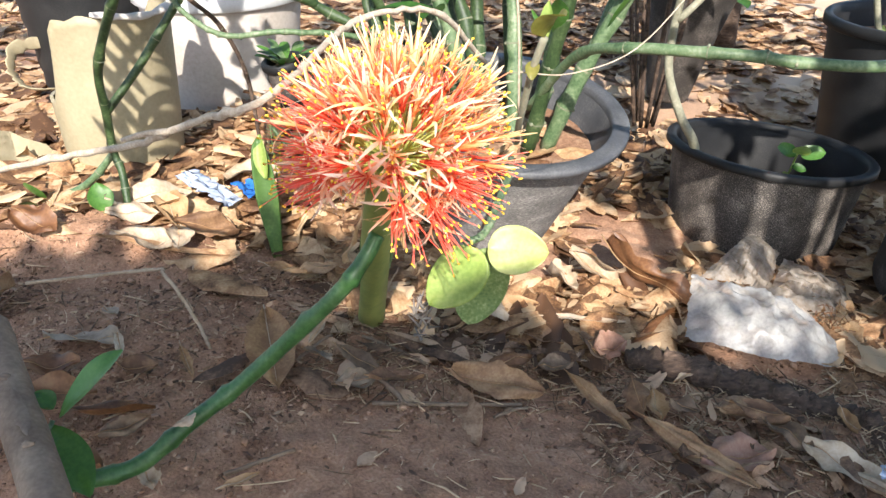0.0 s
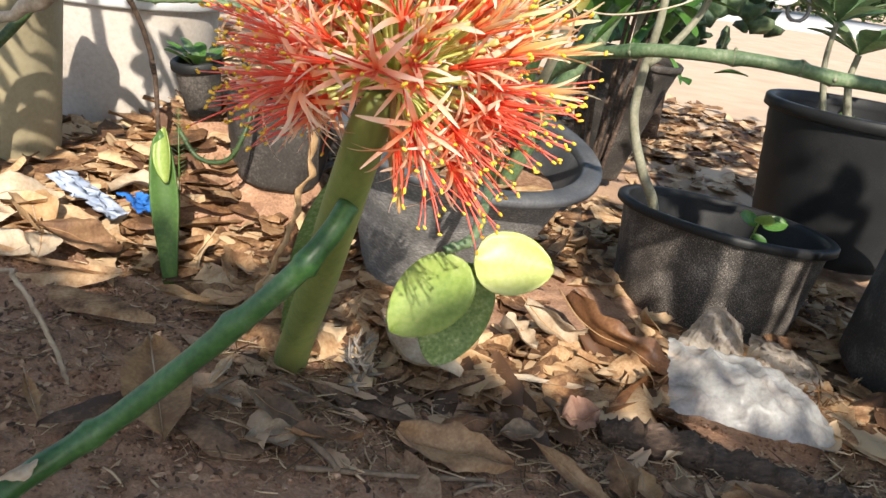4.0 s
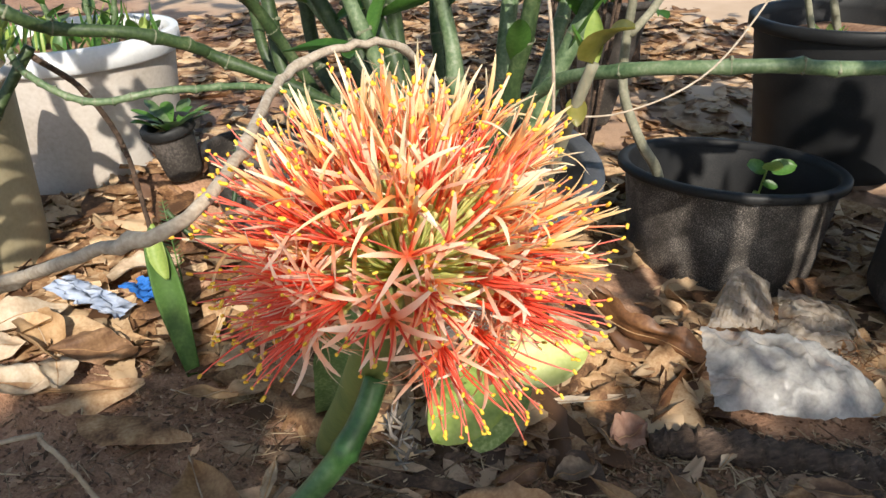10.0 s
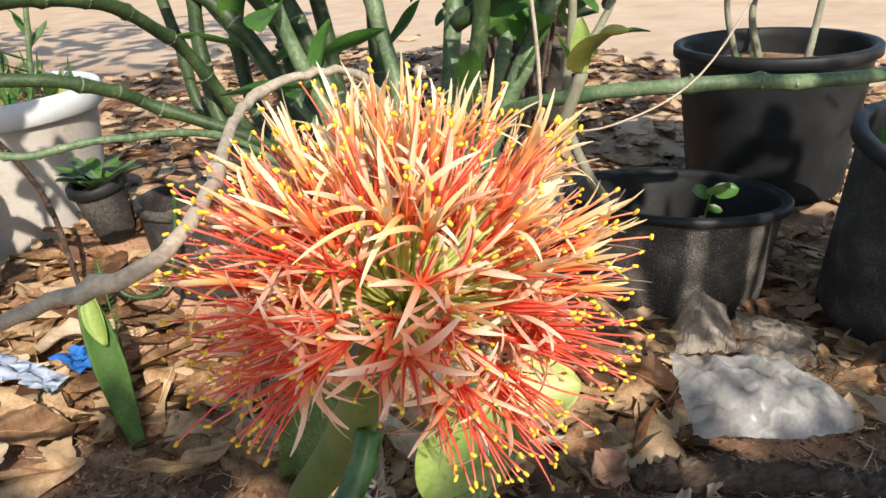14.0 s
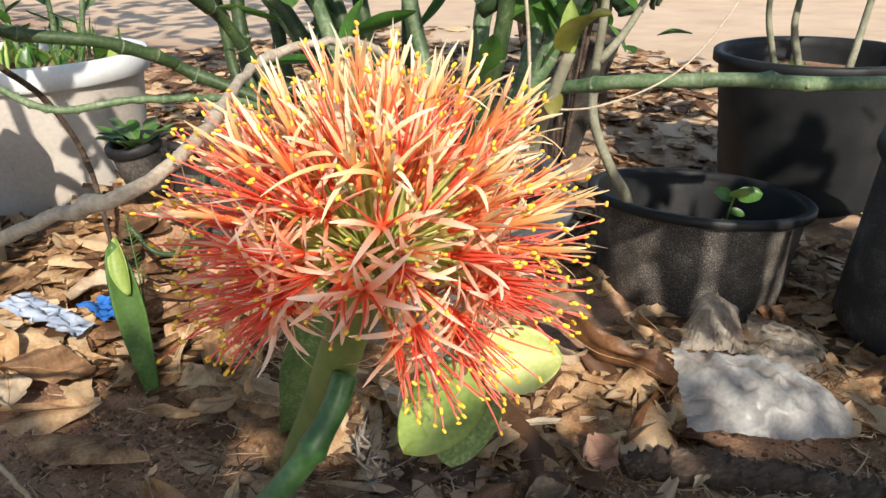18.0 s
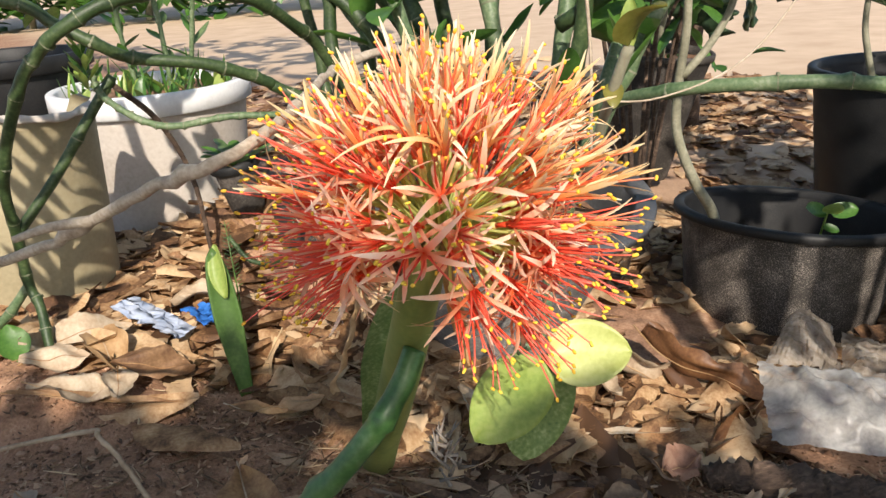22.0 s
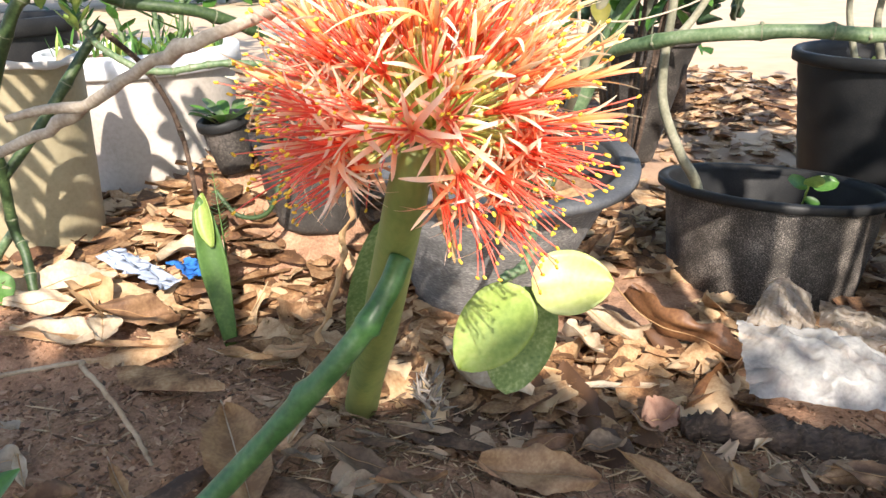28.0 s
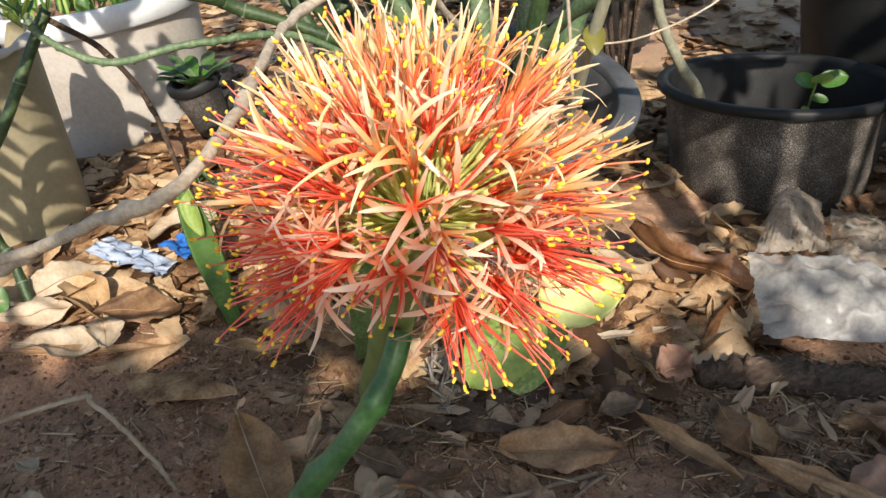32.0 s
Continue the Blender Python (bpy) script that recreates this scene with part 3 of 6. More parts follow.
# ---- pots ----
def pot(name, label, centre, z0, z1, r0, r1, mat, rim=0.008, lip=0.012, soil=None, tilt=(0, 0), rimmat=None, thick=0.004, ribs=0, wob=0.0, group="garden pots", sides=64, rimlabel=""):
    """A tapered pot with a rolled rim, open inside, with soil at a depth."""
    base = Vector((centre[0], centre[1], z0))
    ob = thing(name, label, "plant pot", base, group)
    ob.rotation_euler = (radians(tilt[0]), radians(tilt[1]), 0)
    h = z1 - z0
    prof = [(0.001, 0.0), (r0 * 0.93, 0.0), (r0, 0.006)]
    for k in range(1, 13):
        u = k / 12
        q = r0 + (r1 - r0) * u
        if ribs and k % 2:
            q += ribs
        prof.append((q, 0.006 + (h - lip - 0.006) * u))
    inner = [(r1 - thick, h - lip)] + [(r0 + (r1 - r0) * u - thick - (ribs if int(u * 12) % 2 else 0), 0.006 + (h - lip - 0.006) * u) for u in (0.9, 0.75, 0.6, 0.45, 0.3, 0.1)] + [(0.001, 0.012)]
    s = Shape()
    s.lathe(prof, sides=sides, wob=wob)
    part("body", s, mat, ob)
    q = Shape()
    q.lathe(inner, sides=sides, wob=wob)
    part("inner_wall", q, rimmat if rimmat in (BLACK, GREYPLASTIC) else mat, ob)
    q = Shape()
    e = 0.0025
    q.lathe([(r1 - thick, h - lip), (r1 + rim * 0.6, h - lip), (r1 + rim, h - lip + e), (r1 + rim, h - e), (r1 + rim - e, h), (r1 + e * 0.4 - thick * 0.5, h), (r1 - thick, h - e), (r1 - thick, h - lip)], sides=sides, wob=wob)
    part("rim", q, rimmat or mat, ob, rimlabel)
    if soil is not None:
        rs = r0 + (r1 - r0) * (h - soil) / h - thick - 0.001
        n = 20
        verts, faces = [], []
        for i in range(n + 1):
            for j in range(40):
                w = 2 * math.pi * j / 40
                rr = rs * i / n
                x, y = rr * math.cos(w), rr * math.sin(w)
                verts.append((x, y, h - soil + 0.012 * noise.noise((x * 20, y * 20, h)) * (1 - i / n * 0.6) + 0.006 * noise.noise((x * 70, y * 70, h))))
        faces = [(i * 40 + j, i * 40 + (j + 1) % 40, (i + 1) * 40 + (j + 1) % 40, (i + 1) * 40 + j) for i in range(n) for j in range(40)]
        part("soil", Shape().put(verts, faces), POTSOIL, ob, "dry brown soil")
    return ob


pot("plant_pot", "low gritty black plastic tub with dark inside, half empty", (0.543, 1.232), -0.172, 0.014, 0.138, 0.160, GRITTY, 0.012, 0.014, 0.10, (-4, 5), BLACK)
pot("plant_pot", "tall matt black plastic pot with thick rim", (0.925, 1.50), -0.115, 0.170, 0.145, 0.172, BLACK, 0.012, 0.022, 0.05, ribs=0.0015)
pot("plant_pot", "scuffed black plastic pot with worn grey rim", (0.785, 0.975), -0.140, 0.120, 0.140, 0.172, DUSTY, 0.012, 0.022, 0.05, (12, 8), BLACK)
pot("plant_pot", "grey plastic pot with scratched wall and dead leaves inside", (0.068, 1.098), -0.090, 0.152, 0.078, 0.152, DUSTGREY, 0.021, 0.012, 0.055, (10, 6), GREYPLASTIC)
pot("grow_bag", "small bulging dark grey grow bag, dusty", (-0.140, 1.205), 0.012, 0.130, 0.062, 0.080, DUSTY, 0.004, 0.012, 0.03, (-4, 6), DUSTY, wob=0.20)
pot("plant_pot", "small dusty dark pot with black rim beside the cream pot", (-0.246, 1.235), 0.092, 0.168, 0.024, 0.030, DUSTY, 0.005, 0.014, 0.012, (6, -8), BLACK, rimlabel="black plastic rim")
pot("plant_pot", "large cream pot with white rim, planted with weeds", (-0.432, 1.555), -0.040, 0.235, 0.130, 0.154, CREAM, 0.011, 0.035, 0.02, rimmat=WHITE, rimlabel="white plastic rim")
pot("bucket", "dark ribbed plastic bucket behind the broken pot", (-0.745, 1.71), -0.03, 0.285, 0.128, 0.158, BLACK, 0.012, 0.03, 0.04, ribs=0.003)
pot("grow_bag", "dusty dark plastic grow bag", (0.555, 1.86), -0.10, 0.185, 0.050, 0.108, DUSTY, 0.006, 0.015, 0.02, (3, 4), wob=0.10)


def broken_pot():
    """A beige pot whose side has broken away, with its lip bent and a loose ring handle."""
    ob = thing("broken_pot", "tall beige plastic pot with broken jagged rim", "plant pot", (-0.505, 1.165, 0.002), "garden pots")
    sides, rows = 72, 18
    H = 0.262
    s = Shape()
    verts, faces = [], []
    for layer, off in ((0, 0.0), (1, -0.005)):
        for i in range(rows + 1):
            for j in range(sides):
                w = 2 * math.pi * j / sides
                d = abs(((w - math.radians(158) + math.pi) % (2 * math.pi)) - math.pi)
                cut = 0.078 * smooth(1.75, 1.30, d) + 0.05 * smooth(0.9, 0.4, abs(((w - math.radians(200) + math.pi) % (2 * math.pi)) - math.pi)) + 0.008 * noise.noise((math.cos(w) * 4, math.sin(w) * 4, 3))
                top = H - cut
                z = top * i / rows
                r = 0.086 + (0.099 - 0.086) * z / H + (0.004 if i == rows and cut < 0.03 else 0) + off
                verts.append((r * math.cos(w), r * math.sin(w), z))
    n = (rows + 1) * sides
    for layer in (0, 1):
        for i in range(rows):
            for j in range(sides):
                q = [i * sides + j, i * sides + (j + 1) % sides, (i + 1) * sides + (j + 1) % sides, (i + 1) * sides + j]
                faces.append(tuple(k + layer * n for k in q))
    for j in range(sides):
        faces.append((rows * sides + j, rows * sides + (j + 1) % sides, n + rows * sides + (j + 1) % sides, n + rows * sides + j))
    s.put(verts, faces)
    part("body", s, BEIGE, ob)
    # the pale curled lip that is left over the front
    lip = Shape()
    arc = [(0.104 * math.cos(math.radians(a)), 0.104 * math.sin(math.radians(a)), H + 0.002 + 0.006 * math.sin(math.radians(a * 3))) for a in range(286, 392, 7)]
    lip.tube(arc, [0.0035 + 0.003 * abs(math.sin(i * 0.9)) for i in range(len(arc))], 8, flat=0.5)
    part("rim", lip, CREAM, ob, "pale bent piece of rim")
    return ob


broken_pot()


def shard(label, at, turn, w, h):
    """A piece of broken pot wall stuck in the ground."""
    s = Shape()
    verts, faces = [], []
    n, k = 10, 10
    for layer in (0, 1):
        for i in range(n + 1):
            for j in range(k + 1):
                u, v = i / n, j / k
                a = (v - 0.5) * 1.1
                hh = h * (1 - 0.55 * v + 0.1 * noise.noise((v * 5, h * 9, 0)))
                rr = w + (0.004 if layer else 0)
                verts.append((rr * math.sin(a), rr * (1 - math.cos(a)), u * hh))
    m = (n + 1) * (k + 1)
    for layer in (0, 1):
        faces += [tuple(layer * m + q for q in (i * (k + 1) + j, i * (k + 1) + j + 1, (i + 1) * (k + 1) + j + 1, (i + 1) * (k + 1) + j)) for i in range(n) for j in range(k)]
    faces += [(n * (k + 1) + j, n * (k + 1) + j + 1, m + n * (k + 1) + j + 1, m + n * (k + 1) + j) for j in range(k)]
    ob = part("pot_shard", s.put(verts, faces), BEIGE)
    ob.matrix_world = pose(*at, *turn)
    tagged(ob, label, "pot shard")


shard("broken piece of beige pot wall leaning in the soil", (-0.655, 1.075, -0.04), (-12, 0, 20), 0.13, 0.20)


rf = Shape()
ringarc = [((0.066 + 0.009 * noise.noise((a * 0.03, 5, 2))) * math.cos(math.radians(a)), 0.062 * math.sin(math.radians(a)), 0.006 * math.sin(a * 0.05)) for a in range(80, 300, 7)]
rf.tube(ringarc, [(0.013 + 0.012 * noise.noise((i * 0.8, 2, 1))) * (0.4 + 0.6 * smooth(0, 5, min(i, 31 - i))) for i in range(len(ringarc))], 10, flat=0.18)
ob = part("rim_fragment", rf, BEIGE)
ob.matrix_world = pose(-0.80, 1.55, 0.065, 38, 8, 20)
tagged(ob, "broken pale plastic rim ring lying on the soil", "pot shard")


# dead leaves lying in the grey pot
pl = random.Random(31)
for k in range(16):
    a, rr = k * 2.4, 0.105 * math.sqrt((k + 0.5) / 16)
    q = Shape()
    q.blade(pl.uniform(0.06, 0.09), pl.uniform(0.028, 0.042), Matrix.Translation((0, -0.035, 0)), "leaf", pl.uniform(-0.5, 0.3), -0.5, 0.26, 10, 6, pl.uniform(-0.5, 0.5), k * 1.3, ragged=0.3, rib=0.03)
    ob = part("dry_leaf", q, DRY if k % 3 else PALELEAF)
    ob.matrix_world = Matrix.Translation((0.090 + rr * math.cos(a), 1.062 + rr * math.sin(a), 0.098 - 0.18 * rr * math.cos(a) * 0.6 + 0.17 * rr * math.sin(a) + pl.uniform(0.002, 0.010))) @ Euler((0.17 + pl.gauss(0, 0.2), pl.gauss(0, 0.2), pl.uniform(0, 6.28))).to_matrix().to_4x4()
    tagged(ob, "curled brown dead leaf inside the grey pot", "dead leaf", "dead leaves")


# ---- stems ----
def jointed(name, pts, r0, r1, mat, parent=None, nodes=6, ring=True, sides=12, label=""):
    """A fleshy stem that kinks and swells a little at its joints, with pale scarred nodes."""
    per = max(8, 4 * nodes // max(1, len(pts) - 1))
    line = spline(pts, per)
    n = len(line)
    kk = random.Random(int(abs(line[0].x * 7001 + line[-1].z * 3001)) + n)
    rad = taper(n, r0, r1)
    marks = sorted({min(n - 2, max(2, round((k + kk.uniform(-0.22, 0.22)) * (n - 1) / nodes))) for k in range(1, nodes)}) if nodes else []
    for i in marks:
        o = Vector((kk.uniform(-1, 1), kk.uniform(-1, 1), kk.uniform(-1, 1))) * r0 * 0.22
        line[i] = line[i] + o
        for d, q in ((0, 1.22), (1, 1.03), (-1, 1.06)):
            rad[i + d] *= q
    rad = [q * (1 + 0.07 * noise.noise((i * 0.45, r0 * 900, n))) for i, q in enumerate(rad)]
    s = Shape()
    s.tube(line, rad, sides)
    if ring:
        s.slot = 1
        for i in marks:
            d = (line[i + 1] - line[i - 1]).normalized()
            c = line[i]
            s.tube([c - d * r0 * 0.14, c, c + d * r0 * 0.14], [rad[i] * 0.98, rad[i] * 1.04, rad[i] * 0.98], sides, cap=False)
            for q in range(2):
                a = kk.uniform(0, 6.28)
                u = d.orthogonal().normalized()
                o = (u * math.cos(a) + d.cross(u) * math.sin(a)) * rad[i] * 0.95
                s.ball(c + o, r0 * 0.30, n=4, rough=0.5, seed=i)
    return part(name, s, [mat, RING], parent, label)


def leaf_on(parent, at, to, length, width, mat, shape="leaf", bend=0.3, cup=0.4, roll=0.0, name="leaf", wave=0.08, label=""):
    s = Shape()
    m = aim(at, to, roll)
    s.blade(length, width, m, shape, bend, cup, wave, 10, 6, seed=at[0] * 91 + at[1] * 37)
    return part(name, s, mat, parent, label)


lean = thing("leaning_stem", "dark green jointed succulent stem leaning across the flower stalk", "plant stem")
jointed("stem", [(-0.324, 0.445, 0.038), (-0.295, 0.468, 0.022), (-0.258, 0.488, 0.020), (-0.219, 0.514, 0.043), (-0.177, 0.530, 0.071), (-0.130, 0.534, 0.116), (-0.084, 0.533, 0.165), (-0.063, 0.541, 0.191), (-0.053, 0.552, 0.207)], 0.0078, 0.0066, STEM3, lean, 6, ring=False)
s = Shape()
s.blade(0.024, 0.011, aim((-0.230, 0.503, 0.049), (-0.20, 0.512, 0.058), 0.4), "leaf", 0.4, -1.2, 0.3, 10, 6, ragged=0.6)
part("scar", s, PALELEAF, lean, "torn pale scrap of bark at a joint")
for at, to, ln, w in [((-0.322, 0.500, 0.061), (-0.275, 0.530, 0.113), 0.076, 0.036), ((-0.331, 0.500, 0.051), (-0.277, 0.440, 0.038), 0.080, 0.034), ((-0.331, 0.510, 0.062), (-0.350, 0.52, 0.078), 0.022, 0.02)]:
    leaf_on(lean, at, to, ln, w, GREEN, cup=0.5, bend=-0.2)
s = Shape()
s.tube(spline([(-0.295, 0.468, 0.022), (-0.335, 0.48, 0.035), (-0.328, 0.500, 0.058)], 4), 0.0022, 8)
part("shoot", s, STEM2, lean)

plank = thing("old_branch", "thick greyish brown weathered branch close to the ground", "branch")
s = Shape()
s.tube(spline([(-0.432, 0.61, 0.075), (-0.352, 0.496, 0.066), (-0.285, 0.40, 0.064), (-0.25, 0.34, 0.064)], 6), [0.017 + 0.0012 * noise.noise((i * 0.6, 1, 4)) for i in range(19)], 18)
part("wood", s, WEATHERED, plank)
for at, w in (((-0.375, 0.525, 0.083), 0.007), ((-0.318, 0.447, 0.081), 0.005)):
    s = Shape()
    s.ball(at, (w, w * 0.8, w * 0.45), n=8, rough=0.5, seed=w * 900)
    part("knot", s, WEATHERED, plank)
s = Shape()
s.blade(0.075, 0.012, aim((-0.362, 0.512, 0.0845), (-0.318, 0.450, 0.0825)), "leaf", 0.1, -0.5, 0.1, 12, 4, ragged=0.6)
part("bark_strip", s, WEATHERED, plank, "loose pale strip of bark")

# dry arching branch round the flower
dry = thing("dry_branch", "bare pale brown dead branch arching behind the flower", "branch")
DRYLINE = [(-0.42, 0.66, 0.215), (-0.315, 0.60, 0.255), (-0.236, 0.548, 0.285), (-0.196, 0.527, 0.304), (-0.160, 0.499, 0.324), (-0.124, 0.482, 0.338), (-0.104, 0.53, 0.343), (-0.094, 0.60, 0.345), (-0.078, 0.67, 0.348), (-0.043, 0.712, 0.350), (0.00, 0.76, 0.335), (0.045, 0.83, 0.27)]
s = Shape()
line = spline(DRYLINE, 6)
rad = [0.0027 * (1 + 0.16 * noise.noise((i * 0.7, 3, 1)) + (0.35 if i % 11 == 5 else 0.12 if i % 11 in (4, 6) else 0)) for i in range(len(line))]
line = [q + Vector((noise.noise((i * 0.9, 1, 0)), 0, noise.noise((i * 0.9, 7, 0)))) * 0.0022 for i, q in enumerate(line)]
s.tube(line, rad, 14)
part("stem", s, BARK, dry)
s = Shape()
s.tube(spline([(-0.196, 0.527, 0.304), (-0.212, 0.520, 0.305), (-0.226, 0.512, 0.303)], 4), taper(9, 0.0030, 0.0016), 8)
part("stub", s, BARK, dry, "broken side twig")

# ---- jointed green bush behind the flower ----
bush = thing("succulent_bush", "green jointed-stem succulent bush growing from the grey pot", "shrub", (0.10, 1.08, 0.07))
off = Vector((0.10, 1.08, 0.07))


def on_bush(pts):
    return [Vector(p) - off for p in pts]


br = [((0.07, 1.08, 0.08), (0.03, 1.12, 0.25), (-0.02, 1.20, 0.42), (-0.05, 1.25, 0.62), 0.010),
      ((0.10, 1.06, 0.08), (0.10, 1.10, 0.25), (0.07, 1.16, 0.45), (0.06, 1.2, 0.66), 0.010),
      ((0.13, 1.08, 0.08), (0.16, 1.10, 0.24), (0.20, 1.15, 0.42), (0.27, 1.2, 0.62), 0.011),
      ((0.12, 1.04, 0.08), (0.14, 1.00, 0.22), (0.16, 0.97, 0.36), (0.15, 0.98, 0.55), 0.010),
      ((0.06, 1.05, 0.08), (0.02, 1.04, 0.22), (-0.03, 1.06, 0.38), (-0.04, 1.08, 0.58), 0.009),
      ((0.08, 1.10, 0.08), (-0.01, 1.16, 0.24), (-0.12, 1.24, 0.40), (-0.24, 1.30, 0.52), 0.008),
      ((0.15, 1.06, 0.08), (0.20, 1.04, 0.22), (0.28, 1.05, 0.36), (0.40, 1.10, 0.50), 0.011),
      ((0.11, 1.12, 0.08), (0.10, 1.20, 0.28), (0.13, 1.28, 0.46), (0.16, 1.34, 0.66), 0.010),
      ((0.16, 1.10, 0.08), (0.24, 1.15, 0.25), (0.30, 1.2, 0.40), (0.36, 1.26, 0.60), 0.009)]
bl = random.Random(5)
for a, b, c, d, r in br:
    jointed("stem", on_bush([a, b, c, d]), r, r * 0.75, STEM2 if bl.random() < 0.6 else STEM, bush, 6)
    line = spline([a, b, c, d], 8)
    for k in range(13):
        p = line[bl.randint(10, len(line) - 1)]
        d2 = Vector((bl.uniform(-1, 1), bl.uniform(-1, 0.6), bl.uniform(0.0, 1.0))).normalized()
        leaf_on(bush, p - off, p - off + d2, bl.uniform(0.05, 0.10), bl.uniform(0.026, 0.048), GREEN, cup=0.6, bend=bl.uniform(-0.6, 0.3), roll=bl.uniform(-0.6, 0.6))
# the long stem that runs off level beside the tub
jointed("stem", on_bush([(0.12, 1.04, 0.15), (0.16, 0.93, 0.25), (0.20, 0.84, 0.283), (0.264, 0.789, 0.292), (0.31, 0.775, 0.292), (0.37, 0.765, 0.287), (0.46, 0.76, 0.288), (0.62, 0.80, 0.31)]), 0.0062, 0.0060, STEM2, bush, 7)
jointed("stem", on_bush([(0.14, 1.00, 0.33), (0.24, 0.93, 0.40), (0.35, 0.88, 0.44), (0.5, 0.86, 0.40), (0.66, 0.9, 0.33)]), 0.0085, 0.0075, STEM, bush, 5)
# thick dark stems close together behind the flower
for x0, x1, z1, dy, r in ((-0.105, -0.098, 0.60, 0.0, 0.009), (0.0, -0.10, 0.52, 0.04, 0.013), (-0.004, -0.004, 0.62, 0.02, 0.011), (-0.06, -0.03, 0.58, 0.08, 0.010), (-0.13, -0.16, 0.55, 0.10, 0.008), (0.05, 0.03, 0.62, 0.06, 0.011)):
    jointed("stem", on_bush([(0.05 + x0 * 0.2, 1.12, 0.08), (x0 * 0.9 + 0.01, 1.17 + dy, 0.20), (x0, 1.20 + dy, 0.30), ((x0 + x1) / 2, 1.21 + dy, 0.39), (x1, 1.23 + dy, z1)]), r, r * 0.85, STEM, bush, 4)
# stems sweeping away to the left
jointed("stem", on_bush([(0.05, 1.08, 0.14), (-0.06, 1.06, 0.225), (-0.158, 1.06, 0.277), (-0.177, 1.05, 0.291), (-0.228, 1.02, 0.316), (-0.297, 1.0, 0.330), (-0.322, 0.98, 0.347), (-0.357, 0.98, 0.368), (-0.391, 0.98, 0.39), (-0.5, 0.97, 0.41)]), 0.0066, 0.0058, STEM, bush, 9)
jointed("stem", on_bush([(0.04, 1.07, 0.10), (-0.08, 1.03, 0.235), (-0.19, 0.99, 0.265), (-0.275, 0.985, 0.262), (-0.33, 1.0, 0.29), (-0.345, 1.01, 0.32)]), 0.0036, 0.0033, STEM2, bush, 24)
jointed("stem", on_bush([(0.03, 1.12, 0.12), (-0.04, 1.18, 0.30), (-0.11, 1.2, 0.38), (-0.24, 1.22, 0.47)]), 0.010, 0.008, STEM, bush, 4)

# stems rooted in front of the broken pot
left = thing("jointed_stems", "dark green zigzag succulent stems rooted in the leaf litter", "shrub", (-0.428, 0.944, -0.03))
lo = Vector((-0.428, 0.944, -0.03))
jointed("stem", [Vector(p) - lo for p in [(-0.424, 0.946, -0.035), (-0.432, 0.960, 0.03), (-0.442, 0.985, 0.075), (-0.452, 0.995, 0.10), (-0.446, 0.985, 0.16), (-0.432, 0.96, 0.23), (-0.383, 0.93, 0.318), (-0.358, 0.92, 0.345), (-0.333, 0.91, 0.364), (-0.292, 0.92, 0.385), (-0.260, 0.95, 0.391), (-0.224, 1.0, 0.389), (-0.178, 1.05, 0.376), (-0.144, 1.10, 0.345), (-0.115, 1.15, 0.306), (-0.06, 1.17, 0.20)]], 0.0050, 0.0072, STEM, left, 18)
jointed("stem", [Vector(p) - lo for p in [(-0.452, 0.995, 0.10), (-0.49, 1.00, 0.06), (-0.53, 1.0, 0.035), (-0.60, 0.98, 0.01)]], 0.005, 0.005, STEM2, left, 3)
jointed("stem", [Vector(p) - lo for p in [(-0.446, 0.985, 0.16), (-0.40, 1.005, 0.215), (-0.36, 1.02, 0.27), (-0.33, 1.03, 0.31)]], 0.0055, 0.0055, STEM, left, 2)
jointed("stem", [Vector(p) - lo for p in [(-0.33, 1.03, 0.30), (-0.305, 1.08, 0.25), (-0.288, 1.12, 0.17), (-0.285, 1.14, 0.06), (-0.275, 1.15, 0.02)]], 0.0032, 0.0028, ROTTEN, left, 4, label="blackened dead stem")
for p, d, ln, w in [((-0.47, 0.96, 0.07), (-0.45, 0.93, 0.02), 0.045, 0.035), ((-0.56, 0.99, 0.03), (-0.57, 0.95, 0.07), 0.05, 0.024), ((-0.58, 0.98, 0.02), (-0.56, 0.93, 0.05), 0.045, 0.025)]:
    leaf_on(left, Vector(p) - lo, Vector(d) - lo, ln, w, GREEN)
tip = thing("leafy_shoot", "small rosette of pointed green leaves at a stem tip", "plant", (-0.345, 1.0, 0.30))
for k in range(22):
    a = k * 2.4
    z = 0.002 * k
    leaf_on(tip, (0, 0, z), (math.cos(a), math.sin(a), 0.5 + z * 12), 0.030 - 0.0004 * k, 0.008, LIME if k % 3 else GREEN, "paddle", 0.4, 0.5)

# ---- heart-leaved succulent in front of the grey pot ----
plant = thing("heart_leaf_plant", "succulent with three round lime-green leaves", "plant", (0.03, 0.70, -0.06))
po = Vector((0.03, 0.70, -0.06))
jointed("stem", [Vector(p) - po for p in [(0.085, 0.90, 0.13), (0.075, 0.80, 0.155), (0.055, 0.70, 0.165), (0.040, 0.655, 0.155), (0.020, 0.645, 0.148)]], 0.004, 0.0035, STEM2, plant, 10)


def hearty(at, to, facing, w, mat, bend=0.25):
    """A broad leaf from its stalk to its tip, with its face turned a given way."""
    d = Vector(to) - Vector(at)
    ln = d.length
    d.normalize()
    z = Vector(facing)
    z = (z - d * z.dot(d)).normalized()
    m = Matrix((d.cross(z), d, z)).transposed().to_4x4()
    s = Shape()
    s.blade(ln, w, Matrix.Translation(Vector(at) - po) @ m, "cordate", bend, 0.35, 0.04, 18, 10, seed=at[0] * 50, rib=0.012)
    ob = part("leaf", s, mat, plant)
    ob.modifiers.new("thick", "SOLIDIFY").thickness = 0.0006


